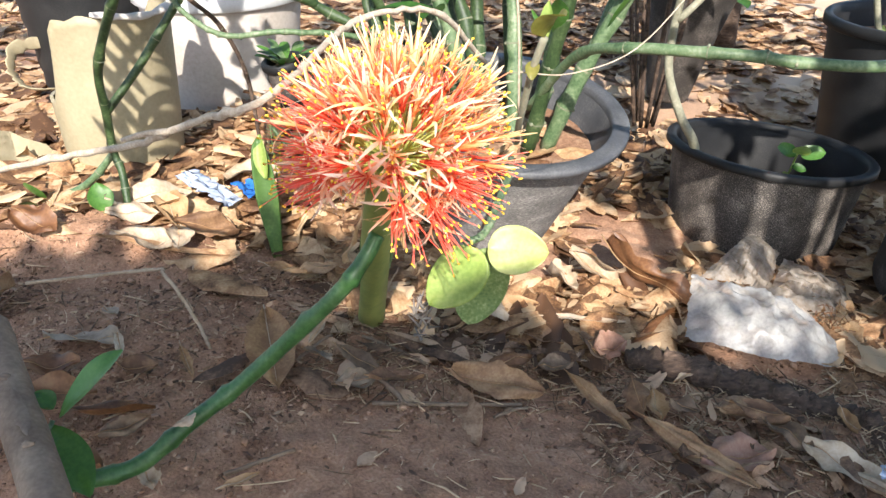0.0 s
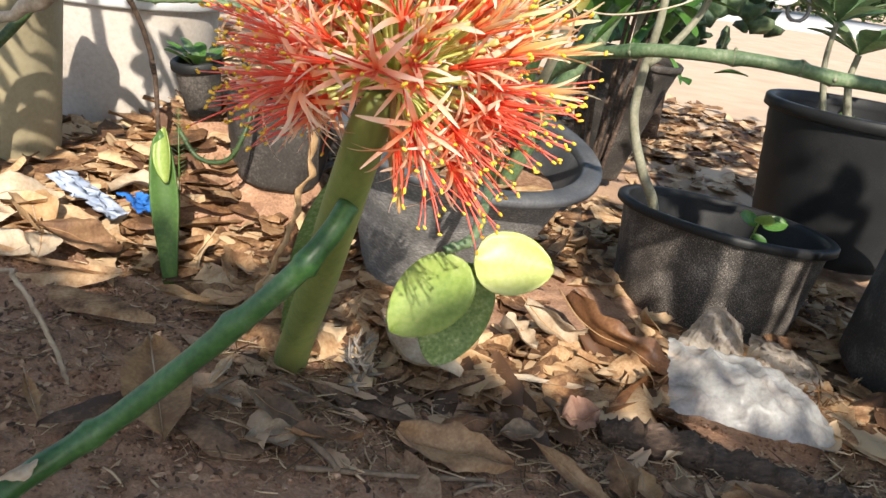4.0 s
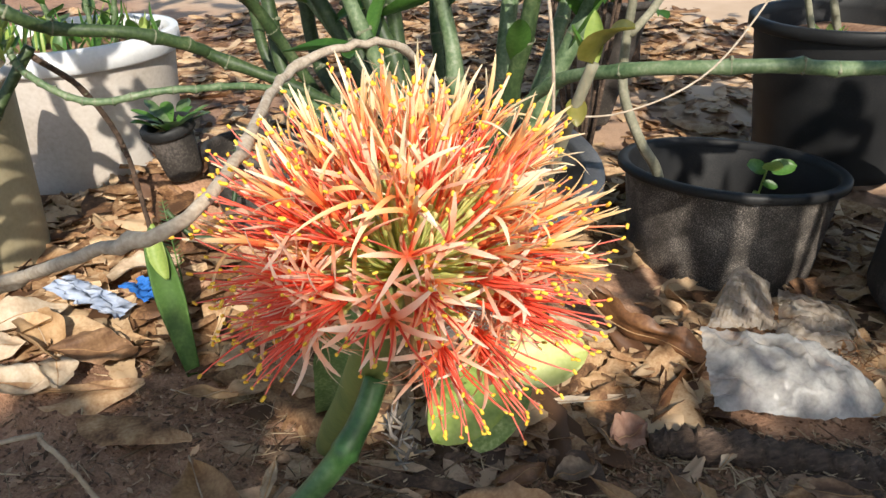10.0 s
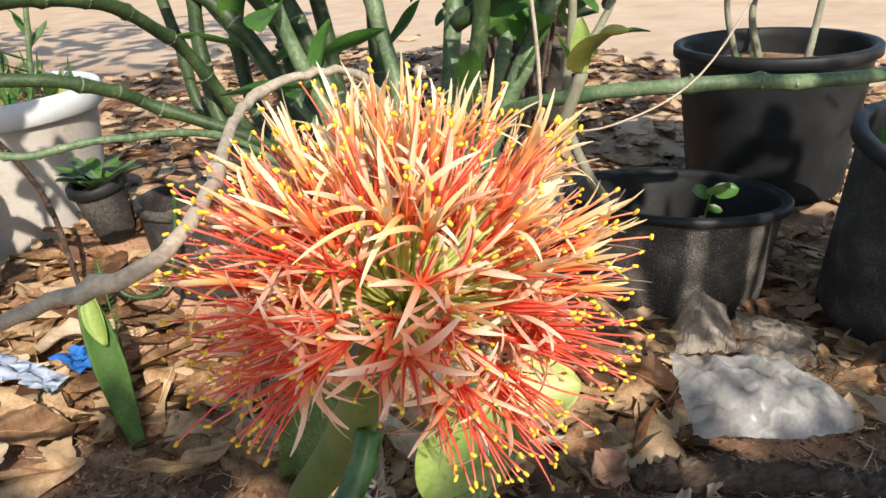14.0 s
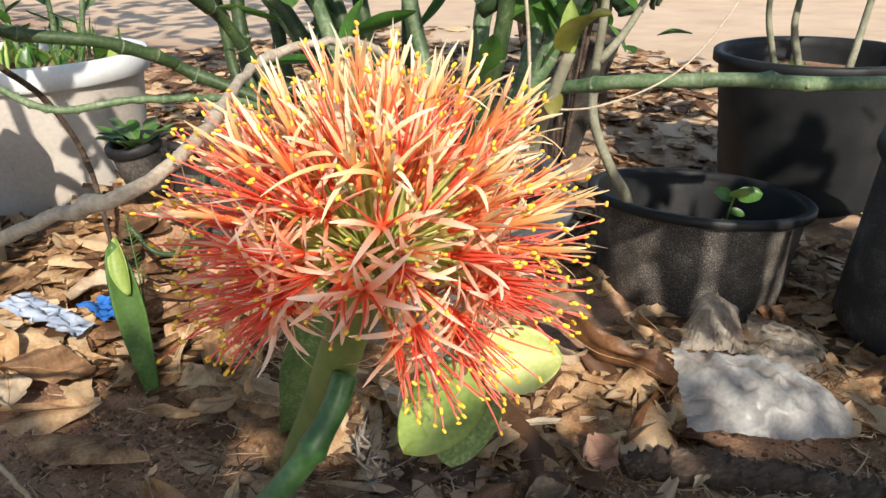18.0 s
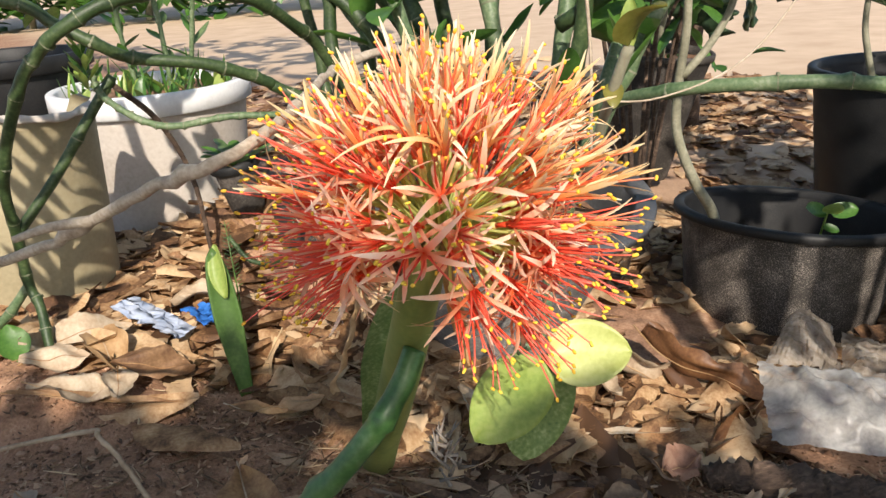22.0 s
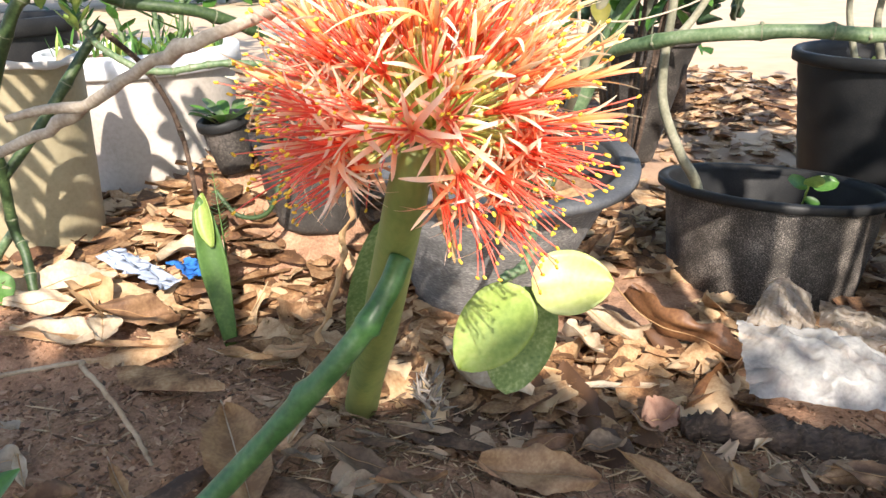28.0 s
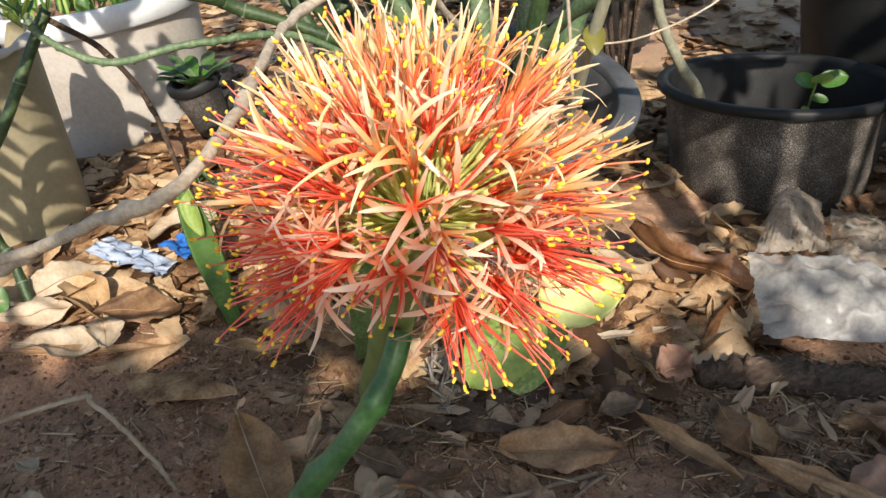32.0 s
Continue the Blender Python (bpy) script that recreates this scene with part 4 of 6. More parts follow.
hearty((0.037, 0.643, 0.140), (-0.012, 0.639, 0.084), (-0.12, -0.88, 0.40), 0.052, LIME, 0.15)
hearty((0.043, 0.648, 0.142), (0.100, 0.639, 0.141), (0.05, -0.80, 0.55), 0.048, SUNLITLEAF, 0.1)
hearty((0.047, 0.668, 0.130), (0.026, 0.668, 0.043), (0.05, -0.88, 0.40), 0.056, MOTTLED, 0.1)

# ---- rolled green sprout ----
sp = thing("leaf_sprout", "single rolled upright green leaf sprouting from litter", "plant", (-0.231, 0.946, -0.030))


def upright(length, width, at, to, facing, mat, name, shape, bend, cup, thick, label=""):
    """A fleshy leaf on the sprout, with its face turned a given way."""
    d = (Vector(to) - Vector(at)).normalized()
    z = Vector(facing)
    z = (z - d * z.dot(d)).normalized()
    q = Shape()
    q.blade(length, width, Matrix.Translation(at) @ Matrix((d.cross(z), d, z)).transposed().to_4x4(), shape, bend, cup, 0.02, 20, 10, 0.1)
    ob = part(name, q, mat, sp, label)
    ob.modifiers.new("thick", "SOLIDIFY").thickness = thick


upright(0.170, 0.030, (0, 0, -0.008), (-0.018, 0.030, 0.16), (0.25, -0.92, 0.1), SPROUT, "leaf", "tongue", -0.05, 0.55, 0.0018)
upright(0.060, 0.024, (-0.008, 0.016, 0.105), (-0.019, 0.030, 0.168), (-0.3, -0.90, 0.2), LIME, "tip", "leaf", -0.30, 1.0, 0.001, "bright green folded tip")

# ---- grey stalk with leaves in the tub ----
st = thing("potted_sapling", "slender grey-green stalk with long glossy leaves growing in the black tub", "plant", (0.404, 1.186, -0.04))
so = Vector((0.404, 1.186, -0.04))
s = Shape()
s.tube(spline([Vector(p) - so for p in [(0.450, 1.205, -0.13), (0.428, 1.198, -0.04), (0.410, 1.190, 0.035), (0.380, 1.187, 0.085), (0.352, 1.19, 0.155), (0.350, 1.19, 0.22), (0.356, 1.185, 0.30), (0.352, 1.18, 0.38)]], 6), taper(43, 0.0088, 0.0052), 12)
part("trunk", s, STALK, st)
s = Shape()
s.tube(spline([Vector(p) - so for p in [(0.354, 1.188, 0.235), (0.385, 1.185, 0.27), (0.41, 1.18, 0.315), (0.42, 1.18, 0.355)]], 5), taper(16, 0.0058, 0.0042), 10)
part("branch", s, STALK, st)
for c, n in (((0.352, 1.18, 0.38), 12), ((0.42, 1.18, 0.355), 11)):
    for k in range(n):
        a = k * 2.4 + c[0] * 20
        at = Vector(c) - so
        leaf_on(st, at, at + Vector((math.cos(a), math.sin(a), 0.25 + 0.06 * k)), bl.uniform(0.075, 0.115), bl.uniform(0.034, 0.046), PADDLE, "paddle", -0.5, 0.6, bl.uniform(-0.3, 0.3))

# seedling in the tub
def faced(parent, at, to, facing, w, mat, shape="round", bend=0.2, cup=0.35):
    """A leaf from its stalk to its tip, with its face turned a given way."""
    d = Vector(to) - Vector(at)
    ln = d.length
    d.normalize()
    z = Vector(facing)
    z = (z - d * z.dot(d)).normalized()
    m = Matrix.Translation(at) @ Matrix((d.cross(z), d, z)).transposed().to_4x4()
    s = Shape()
    s.blade(ln, w, m, shape, bend, cup, 0.05, 10, 6, seed=at[0] * 71 + at[2] * 33)
    return part("leaf", s, mat, parent)


sd = thing("seedling", "tiny bright green seedling in the black tub", "plant", (0.572, 1.18, -0.045))
s = Shape()
s.tube(spline([(-0.012, 0.004, -0.06), (-0.008, 0, 0.0), (0.0, 0, 0.040), (0.004, -0.004, 0.072)], 5), 0.0016, 8)
part("stem", s, LIME, sd)
for at, to, w, mat in [((0.002, -0.004, 0.072), (-0.036, -0.008, 0.082), 0.024, GREEN), ((0.004, -0.006, 0.070), (0.006, -0.024, 0.094), 0.028, LIME), ((0.006, -0.004, 0.072), (0.046, -0.010, 0.072), 0.026, GREEN), ((0.0, -0.002, 0.050), (0.020, -0.012, 0.042), 0.014, GREEN), ((-0.004, 0, 0.035), (-0.016, -0.012, 0.028), 0.013, LIME)]:
    faced(sd, at, to, (0.0, -0.75, 0.65), w, mat)


# ---- plants in the tall black pot ----
ad = thing("potted_shrub", "bare-stemmed shrub with whorled green leaves in tall black pot", "plant", (0.86, 1.49, 0.13))
ao = Vector((0.86, 1.49, 0.13))
for k, (pts, r) in enumerate([([(0.84, 1.47, 0.09), (0.80, 1.46, 0.19), (0.785, 1.46, 0.25), (0.785, 1.46, 0.315)], 0.0065), ([(0.91, 1.50, 0.09), (0.875, 1.49, 0.17), (0.862, 1.49, 0.22), (0.865, 1.49, 0.265)], 0.008), ([(0.95, 1.45, 0.09), (0.97, 1.45, 0.20), (1.00, 1.46, 0.34)], 0.008)]):
    s = Shape()
    line = spline([Vector(p) - ao for p in pts], 6)
    s.tube(line, taper(len(line), r, r * 0.7), 10)
    part("trunk", s, STALK, ad)
    for j in range(11):
        a = j * 2.4
        leaf_on(ad, line[-1], line[-1] + Vector((math.cos(a), math.sin(a), 0.5 + 0.05 * j)), bl.uniform(0.09, 0.13), 0.038, PADDLE, "paddle", -0.4, 0.6)
for j in range(7):
    a = j * 2.4
    leaf_on(ad, Vector((-0.03, -0.05, 0.0)), Vector((-0.03 + math.cos(a), -0.05 + math.sin(a), 0.9)), 0.045, 0.016, LIME, "leaf", 0.2, 0.4)
gr = thing("pot_weeds", "dry roots and green weeds in the scuffed pot", "plant", (0.81, 0.965, 0.075))
for j in range(26):
    a = j * 2.4
    rr = 0.12 * math.sqrt((j + 0.5) / 26)
    p = Vector((rr * math.cos(a), rr * math.sin(a), 0.0))
    leaf_on(gr, p, p + Vector((bl.uniform(-0.4, 0.4), bl.uniform(-0.4, 0.4), 1)), bl.uniform(0.05, 0.13), 0.014, GREEN if j % 3 else DRY, "leaf", 0.3, 0.4)

# weeds in the cream pot
wd = thing("pot_weeds", "green weeds and grass growing in the cream pot", "plant", (-0.432, 1.555, 0.214))
for j in range(90):
    a = j * 2.4
    rr = 0.138 * math.sqrt((j + 0.5) / 90)
    p = Vector((rr * math.cos(a), rr * math.sin(a), 0.0))
    d = Vector((bl.uniform(-0.6, 0.6), bl.uniform(-0.6, 0.6), 1))
    if j % 3 == 0:
        leaf_on(wd, p, p + d, bl.uniform(0.03, 0.05), bl.uniform(0.016, 0.026), LIME if j % 2 else GREEN, "heart", -0.4, 0.4)
    else:
        leaf_on(wd, p, p + d, bl.uniform(0.035, 0.085), 0.005, GREEN if j % 5 else LIME, "leaf", bl.uniform(-0.8, 0.8), 0.5, name="grass_blade")
for pts in ([(-0.42, 1.43, 0.22), (-0.43, 1.42, 0.36), (-0.40, 1.40, 0.5)], [(-0.33, 1.40, 0.22), (-0.30, 1.38, 0.36), (-0.27, 1.36, 0.52)], [(-0.37, 1.45, 0.22), (-0.38, 1.46, 0.4), (-0.44, 1.48, 0.55)]):
    o2 = Vector((-0.398, 1.425, 0.226))
    line = [Vector(p) - o2 for p in pts]
    jointed("stem", line, 0.0042, 0.0034, STEM2, wd, 5, ring=False)
    for j in range(14):
        p = spline(line, 8)[2 + j]
        leaf_on(wd, p, p + Vector((bl.uniform(-1, 1), bl.uniform(-1, 1), 0.4)), bl.uniform(0.03, 0.055), bl.uniform(0.014, 0.026), GREEN if j % 3 else PADDLE)

sw = thing("pot_weeds", "fleshy green seedlings in the small dark pot", "plant", (-0.249, 1.230, 0.157))
for j in range(16):
    a = j * 2.4
    p = Vector((0.018 * math.cos(a) * (j / 16), 0.018 * math.sin(a) * (j / 16), 0.0))
    leaf_on(sw, p, p + Vector((math.cos(a), math.sin(a), 0.9)), bl.uniform(0.03, 0.06), bl.uniform(0.012, 0.022), PADDLE if j % 3 else GREEN, "paddle", -0.5, 0.5)

# upright stalk with an olive leaf beside the flower
ol = thing("olive_shoot", "thin stalk with a curled olive leaf and a dead tendril", "plant", (0.075, 0.62, 0.20))
oo = Vector((0.075, 0.62, 0.20))
s = Shape()
s.tube(spline([Vector(p) - oo for p in [(0.085, 0.95, 0.15), (0.075, 0.75, 0.21), (0.066, 0.64, 0.27), (0.070, 0.602, 0.325), (0.077, 0.591, 0.356)]], 6), 0.0032, 10)
part("stem", s, STALK, ol)
leaf_on(ol, Vector((0.077, 0.591, 0.356)) - oo, Vector((0.082, 0.57, 0.40)) - oo, 0.036, 0.030, OLIVE, "heart", -0.9, 0.9, 0.3)
leaf_on(ol, Vector((0.077, 0.592, 0.352)) - oo, Vector((0.055, 0.60, 0.38)) - oo, 0.026, 0.014, GREEN, "leaf", 0.5, 0.9)
leaf_on(ol, Vector((0.077, 0.592, 0.352)) - oo, Vector((0.083, 0.605, 0.40)) - oo, 0.03, 0.012, LIME, "leaf", 0.2, 0.9)
leaf_on(ol, Vector((0.071, 0.602, 0.335)) - oo, Vector((0.065, 0.57, 0.32)) - oo, 0.018, 0.013, OLIVE, "leaf", -0.6, 0.9)
s = Shape()
s.tube(spline([Vector(p) - oo for p in [(0.062, 0.61, 0.29), (0.058, 0.60, 0.36), (0.05, 0.60, 0.43)]], 6), 0.0010, 6)
s.tube(spline([Vector(p) - oo for p in [(0.060, 0.605, 0.325), (0.10, 0.60, 0.325), (0.15, 0.60, 0.345), (0.20, 0.61, 0.40)]], 6), 0.0006, 6)
part("tendril", s, BARK, ol, "thin dead tendril")

# dead twisted strip between the pots
dd = thing("dead_vine", "withered curled brown vine strip hanging behind the stalk", "plant")
s = Shape()
s.tube(spline([(-0.13, 0.90, -0.03), (-0.115, 0.92, 0.02), (-0.10, 0.93, 0.06), (-0.09, 0.93, 0.11), (-0.085, 0.92, 0.16), (-0.075, 0.90, 0.20)], 6), [0.0022 + 0.0034 * abs(math.sin(i * 1.1)) for i in range(31)], 8, flat=0.35)
s.v = [tuple(Vector(p) + Vector((noise.noise((p[2] * 40, 1, 3)), 0, noise.noise((p[2] * 30, 5, 2)))) * 0.012) for p in s.v]
part("stem", s, TANLEAF, dd)
vn = thing("spiny_vine", "dark green spiny creeper stem looping over the small pot", "plant")
s = Shape()
line = spline([(-0.16, 1.14, 0.17), (-0.162, 1.09, 0.155), (-0.170, 1.06, 0.115), (-0.19, 1.06, 0.078), (-0.225, 1.07, 0.075), (-0.25, 1.08, 0.105)], 7)
s.tube(line, 0.0030, 8)
for i, p in enumerate(line):
    a = i * 1.9
    q = Vector((math.cos(a), 0.3, math.sin(a))) * 0.008
    s.tube([p, p + q], [0.0015, 0.0003], 4)
part("stem", s, STEM, vn)

# ---- crested plant and distance ----
cr = thing("crested_plant", "dark frilled crested succulent in the shade", "plant", (0.80, 2.25, 0.05))
for k in range(44):
    s = Shape()
    a = bl.uniform(0, 6.28)
    c = Vector((bl.uniform(-0.34, 0.30), bl.uniform(-0.15, 0.25), bl.uniform(0.07, 0.48)))
    verts, faces = [], []
    n = 22
    for i in range(n + 1):
        u = i / n
        for j in range(4):
            v = j / 3
            w = (u - 0.5) * 2.6
            rr = 0.05 + 0.05 * v + 0.012 * v * math.sin(u * 34 + k)
            verts.append(c + Vector((rr * math.sin(w) * math.cos(a), rr * math.sin(w) * math.sin(a) + 0.014 * v * math.cos(u * 29 + k), rr * math.cos(w))))
    faces = [(i * 4 + j, i * 4 + j + 1, (i + 1) * 4 + j + 1, (i + 1) * 4 + j) for i in range(n) for j in range(3)]
    ob = part("crest", s.put(verts, faces), DARKLEAF, cr)
    ob.modifiers.new("thick", "SOLIDIFY").thickness = 0.012
s = Shape()
s.tube([(0, 0, -0.14), (0.0, 0, 0.1), (0.03, 0, 0.25)], [0.045, 0.04, 0.03], 14)
part("trunk", s, ROTTEN, cr)


def bagged_shrub(at, label, n, spread, height):
    ob = thing("bagged_shrub", label, "shrub", at)
    for k in range(n):
        p = Vector((bl.gauss(0, spread * 0.5), bl.gauss(0, spread * 0.5), bl.uniform(0, height)))
        d = Vector((p.x * 3 + bl.uniform(-0.5, 0.5), p.y * 3 + bl.uniform(-0.5, 0.5), bl.uniform(-0.2, 0.8)))
        leaf_on(ob, p, p + d, bl.uniform(0.05, 0.09), bl.uniform(0.025, 0.04), GREEN, "leaf", -0.5, 0.5)
    s = Shape()
    s.tube([(0, 0, -0.08), (0.01, 0, height * 0.5), (0, 0, height)], [0.012, 0.010, 0.004], 8)
    part("trunk", s, STALK, ob)


dense = thing("leafy_shrub", "dense dark green shrub with long paddle leaves behind the tub", "shrub", (0.42, 1.55, 0.10))
for k in range(9):
    a = k * 2.4
    e = Vector((0.24 * math.cos(a) * (0.4 + 0.08 * k), 0.16 * math.sin(a), 0.24 + 0.045 * k))
    s = Shape()
    s.tube(spline([(0.02 * math.cos(a), 0.02 * math.sin(a), -0.16), e * 0.5 + Vector((0, 0, 0.03)), e], 5), taper(11, 0.0045, 0.003), 8)
    # live branches; the dark wood colour stands in for shadow between the leaves
    part("branch", s, ROTTEN, dense)
    for j in range(13):
        w = j * 2.4 + k
        leaf_on(dense, e - Vector((0, 0, 0.004 * j)), e + Vector((math.cos(w), math.sin(w), 0.6 - 0.09 * j)), bl.uniform(0.07, 0.12), bl.uniform(0.026, 0.038), GREEN, "paddle", -0.5, 0.5, bl.uniform(-0.4, 0.4))
bagged_shrub((0.575, 1.86, 0.15), "leafy green shrub growing in a dusty grow bag", 70, 0.16, 0.36)

# ---- litter ----
def dry_leaf_mesh(seed, kind="leaf"):
    r = random.Random(seed)
    s = Shape()
    ln, w = r.uniform(0.075, 0.11), r.uniform(0.032, 0.052)
    s.blade(ln, w, Matrix.Translation((0, -ln / 2, 0)), kind, r.uniform(-0.6, 0.6), r.choice([-1, 1, -1]) * r.uniform(0.2, 1.1), 0.24, 12, 6, r.uniform(-0.7, 0.7), seed * 1.37, ragged=0.25, rib=0.03)
    s.tube([(0, -ln / 2 - 0.012, 0.001), (0, -ln / 2, 0.0005), (0, -ln * 0.2, 0.0008)], [0.0010, 0.0009, 0.0005], 4)
    return s.mesh("dry_leaf", DRY)


LEAVES = [dry_leaf_mesh(k, "paddle" if k % 4 == 0 else "leaf") for k in range(14)]
CENTRES = [(0.39, 0.835, 0.075), (0.44, 0.80, 0.05), (0.46, 0.96, 0.065), (0.545, 1.235, 0.17), (0.925, 1.50, 0.18), (0.78, 0.965, 0.165), (0.09, 1.055, 0.105), (-0.140, 1.195, 0.08), (-0.246, 1.235, 0.03), (0.315, 1.13, 0.11), (0.27, 1.06, 0.07), (-0.432, 1.555, 0.14), (-0.745, 1.71, 0.15), (-0.505, 1.165, 0.097), (0.575, 1.86, 0.09)]


def free(x, y):
    return all((x - a) ** 2 + (y - b) ** 2 > (c * 0.93) ** 2 for a, b, c in CENTRES)


def on_log(x, y):
    """True over the rotten log and just beside it."""
    u = min(1, max(0, ((x - 0.235) * 0.28 - (y - 0.80) * 0.128) / (0.28 ** 2 + 0.128 ** 2)))
    return math.hypot(x - 0.235 - 0.28 * u, y - 0.80 + 0.128 * u) < 0.04


def thick_litter(x, y):
    """How likely a dead leaf lies at a place."""
    d = 1.0 if y > 0.80 + 0.16 * smooth(0.0, -0.3, x) - 0.22 * smooth(0.05, 0.3, x) else 0.10
    if d < 1:
        d = 0.5 if x > -0.16 and y > 0.650 + 0.28 * max(-0.1, x) or x > 0.16 and y > 0.5 else 0.03
    if abs(x) > 1.0 or y > 1.7:
        d *= smooth(0.75, 0.35, math.hypot((x - 0.1) / 2.9, (y - 2.0) / 2.6) + 0.35 * noise.noise((x * 1.3, y * 1.3, 2)))
    if y > 1.95:
        d *= 0.75 if y < 2.6 and x > 0.2 else 0.35
    return d


def scatter():
    r = random.Random(11)
    k = 0
    while k < 290:
        x, y = r.uniform(-0.72, 0.80), r.uniform(0.48, 1.5)
        if not free(x, y) or r.random() > thick_litter(x, y):
            continue
        if y < 0.80 or on_log(x, y):
            continue
        ob = new("dry_leaf", r.choice(LEAVES))
        q = r.uniform(0.6, 1.15)
        ob.matrix_world = Matrix.Translation((x, y, earth(x, y) + r.uniform(0.003, 0.014))) @ Euler((r.gauss(0, 0.32), r.gauss(0, 0.32), r.uniform(0, 6.28))).to_matrix().to_4x4() @ Matrix.Diagonal((q, q, q, 1))
        tagged(ob, "curled brown dead leaf lying in the litter", "dead leaf", "dead leaves")
        k += 1
    # the rest of the litter, too many to count
    s, old = Shape(), Shape()
    rows = [([tuple(v.co) for v in me.vertices], [tuple(p.vertices) for p in me.polygons]) for me in [dry_small(j) for j in range(14)]]
    k = 0
    while k < 9200:
        x, y = (r.uniform(-0.78, 0.85), r.uniform(0.50, 1.5)) if k < 2500 else (r.uniform(-1.8, 2.4), r.uniform(1.2, 2.9)) if k < 5700 else (r.uniform(-3.5, 1.0), r.uniform(2.2, 5.5))
        if not free(x, y) or on_log(x, y) or r.random() > thick_litter(x, y) * (0.6 if y < 0.78 else 1):
            continue
        v, f = r.choice(rows)
        q = r.choice([r.uniform(0.8, 1.45), r.uniform(0.8, 1.45), r.uniform(0.25, 0.7)])
        m = Matrix.Translation((x, y, earth(x, y) + r.uniform(0.001, 0.013))) @ Euler((r.gauss(0, 0.11), r.gauss(0, 0.11), r.uniform(0, 6.28))).to_matrix().to_4x4() @ Matrix.Diagonal((q, q, q * 0.75, 1))
        # near scraps: rotted and smaller, their colour also darkened for the crown's shade
        if y < 0.81 - 0.06 * smooth(0.1, 0.3, x):
            b = r.choice([0.25, 0.4, 0.6, 0.85])
            m = m @ Matrix.Diagonal((b * r.uniform(0.5, 1), b, b, 1))
            old.put([m @ Vector(p) for p in v], f)
        else:
            s.put([m @ Vector(p) for p in v], f)
        k += 1
    for k in range(2200):
        x, y = r.uniform(-0.62, 0.15), r.uniform(0.56, 0.90)
        if noise.noise((x * 9, y * 9, 8)) < r.uniform(-0.5, 0.35) - 0.5 * smooth(0.7, 0.85, y) or -0.16 < x and y < 0.63 + 0.28 * x:
            continue
        v, f = r.choice(rows)
        q = r.uniform(0.05, 0.17)
        m = Matrix.Translation((x, y, earth(x, y) + 0.0015)) @ Euler((r.gauss(0, 0.3), r.gauss(0, 0.3), r.uniform(0, 6.28))).to_matrix().to_4x4() @ Matrix.Diagonal((q * r.uniform(0.4, 1), q, q, 1))
        old.put([m @ Vector(p) for p in v], f)
    tagged(part("old_leaf_litter", old, OLDSHADED), "brown rotted leaf scraps on soil, coloured darker for shade", "leaf litter", kind="stuff")
    ob = part("leaf_litter", s, DRYSTUFF)
    tagged(ob, "layer of broken brown and tan dead leaves", "leaf litter", kind="stuff")
    # crumbs of soil and splinters
    s = Shape()
    for k in range(23000):
        x, y = r.uniform(-0.65, 0.75), r.uniform(0.42, 1.0)
        if -0.16 < x < 0.15 and y < 0.63 + 0.28 * x and r.random() < 0.75 or noise.noise((x * 14, y * 14, 3)) < r.uniform(-0.5, 0.3):
            continue
        q = r.uniform(0.0008, 0.0030) * (r.uniform(1.4, 2.4) if r.random() < 0.09 else 1)
        s.ball((x, y, earth(x, y) + q * 0.15), (q, q * r.uniform(0.4, 1), q * r.uniform(0.3, 0.7)), Matrix.Rotation(r.uniform(0, 3.1), 3, "Z"), n=3, rough=1.1, seed=k)
    tagged(part("soil_crumbs", s, CRUMB), "scattered reddish soil crumbs", "soil", kind="stuff")
    s = Shape()
    for k in range(11000):
        x, y = r.uniform(-0.65, 0.75), r.uniform(0.50, 1.0)
        if r.random() > 0.07 + thick_litter(x, y) * (1.6 if y < 0.85 else 0.5) or not free(x, y):
            continue
        a, ln = r.uniform(0, 3.14), 0.006 + 0.03 * r.random() ** 2
        if r.random() < 0.03:
            ln = r.uniform(0.05, 0.10)
        z = earth(x, y) + r.uniform(0.001, 0.008)
        d = Vector((math.cos(a), math.sin(a), r.gauss(0, 0.12))) * ln
        w = Vector((-d.y, d.x, r.uniform(-0.2, 0.2) * ln)) * r.uniform(-0.10, 0.10)
        p = Vector((x, y, z))
        q = r.uniform(0.0003, 0.0011)
        s.tube([p - d / 2, p - d * 0.2 + w * 0.7, p + d * 0.15 + w, p + d / 2], [q * 0.6, q, q, q * 0.4], 4, flat=r.choice([0.4, 1, 1]))
    tagged(part("straw", s, STRAW), "fine splinters and bits of straw", "straw", kind="stuff")


def dry_small(seed):
    r = random.Random(seed + 50)
    s = Shape()
    ln, w = r.uniform(0.06, 0.105), r.uniform(0.030, 0.05)
    s.blade(ln, w, Matrix.Translation((0, -ln / 2, 0)), r.choice(["leaf", "leaf", "paddle"]), r.uniform(-0.45, 0.3), r.choice([-1, -1, 1]) * r.uniform(0.1, 0.6), 0.26, 8, 4, r.uniform(-0.5, 0.5), seed * 2.1, ragged=0.35, rib=0.03)
    return s.mesh("small_leaf", DRY)


def island(m):
    """Lets joined pieces differ from each other."""
    n, ln = m.node_tree.nodes, m.node_tree.links
    g = n.new("ShaderNodeNewGeometry")
    for q in [q for q in n if q.type == "OBJECT_INFO"]:
        for link in list(q.outputs["Random"].links):
            to = link.to_socket
            ln.remove(link)
            ln.new(g.outputs["Random Per Island"], to)
    return m


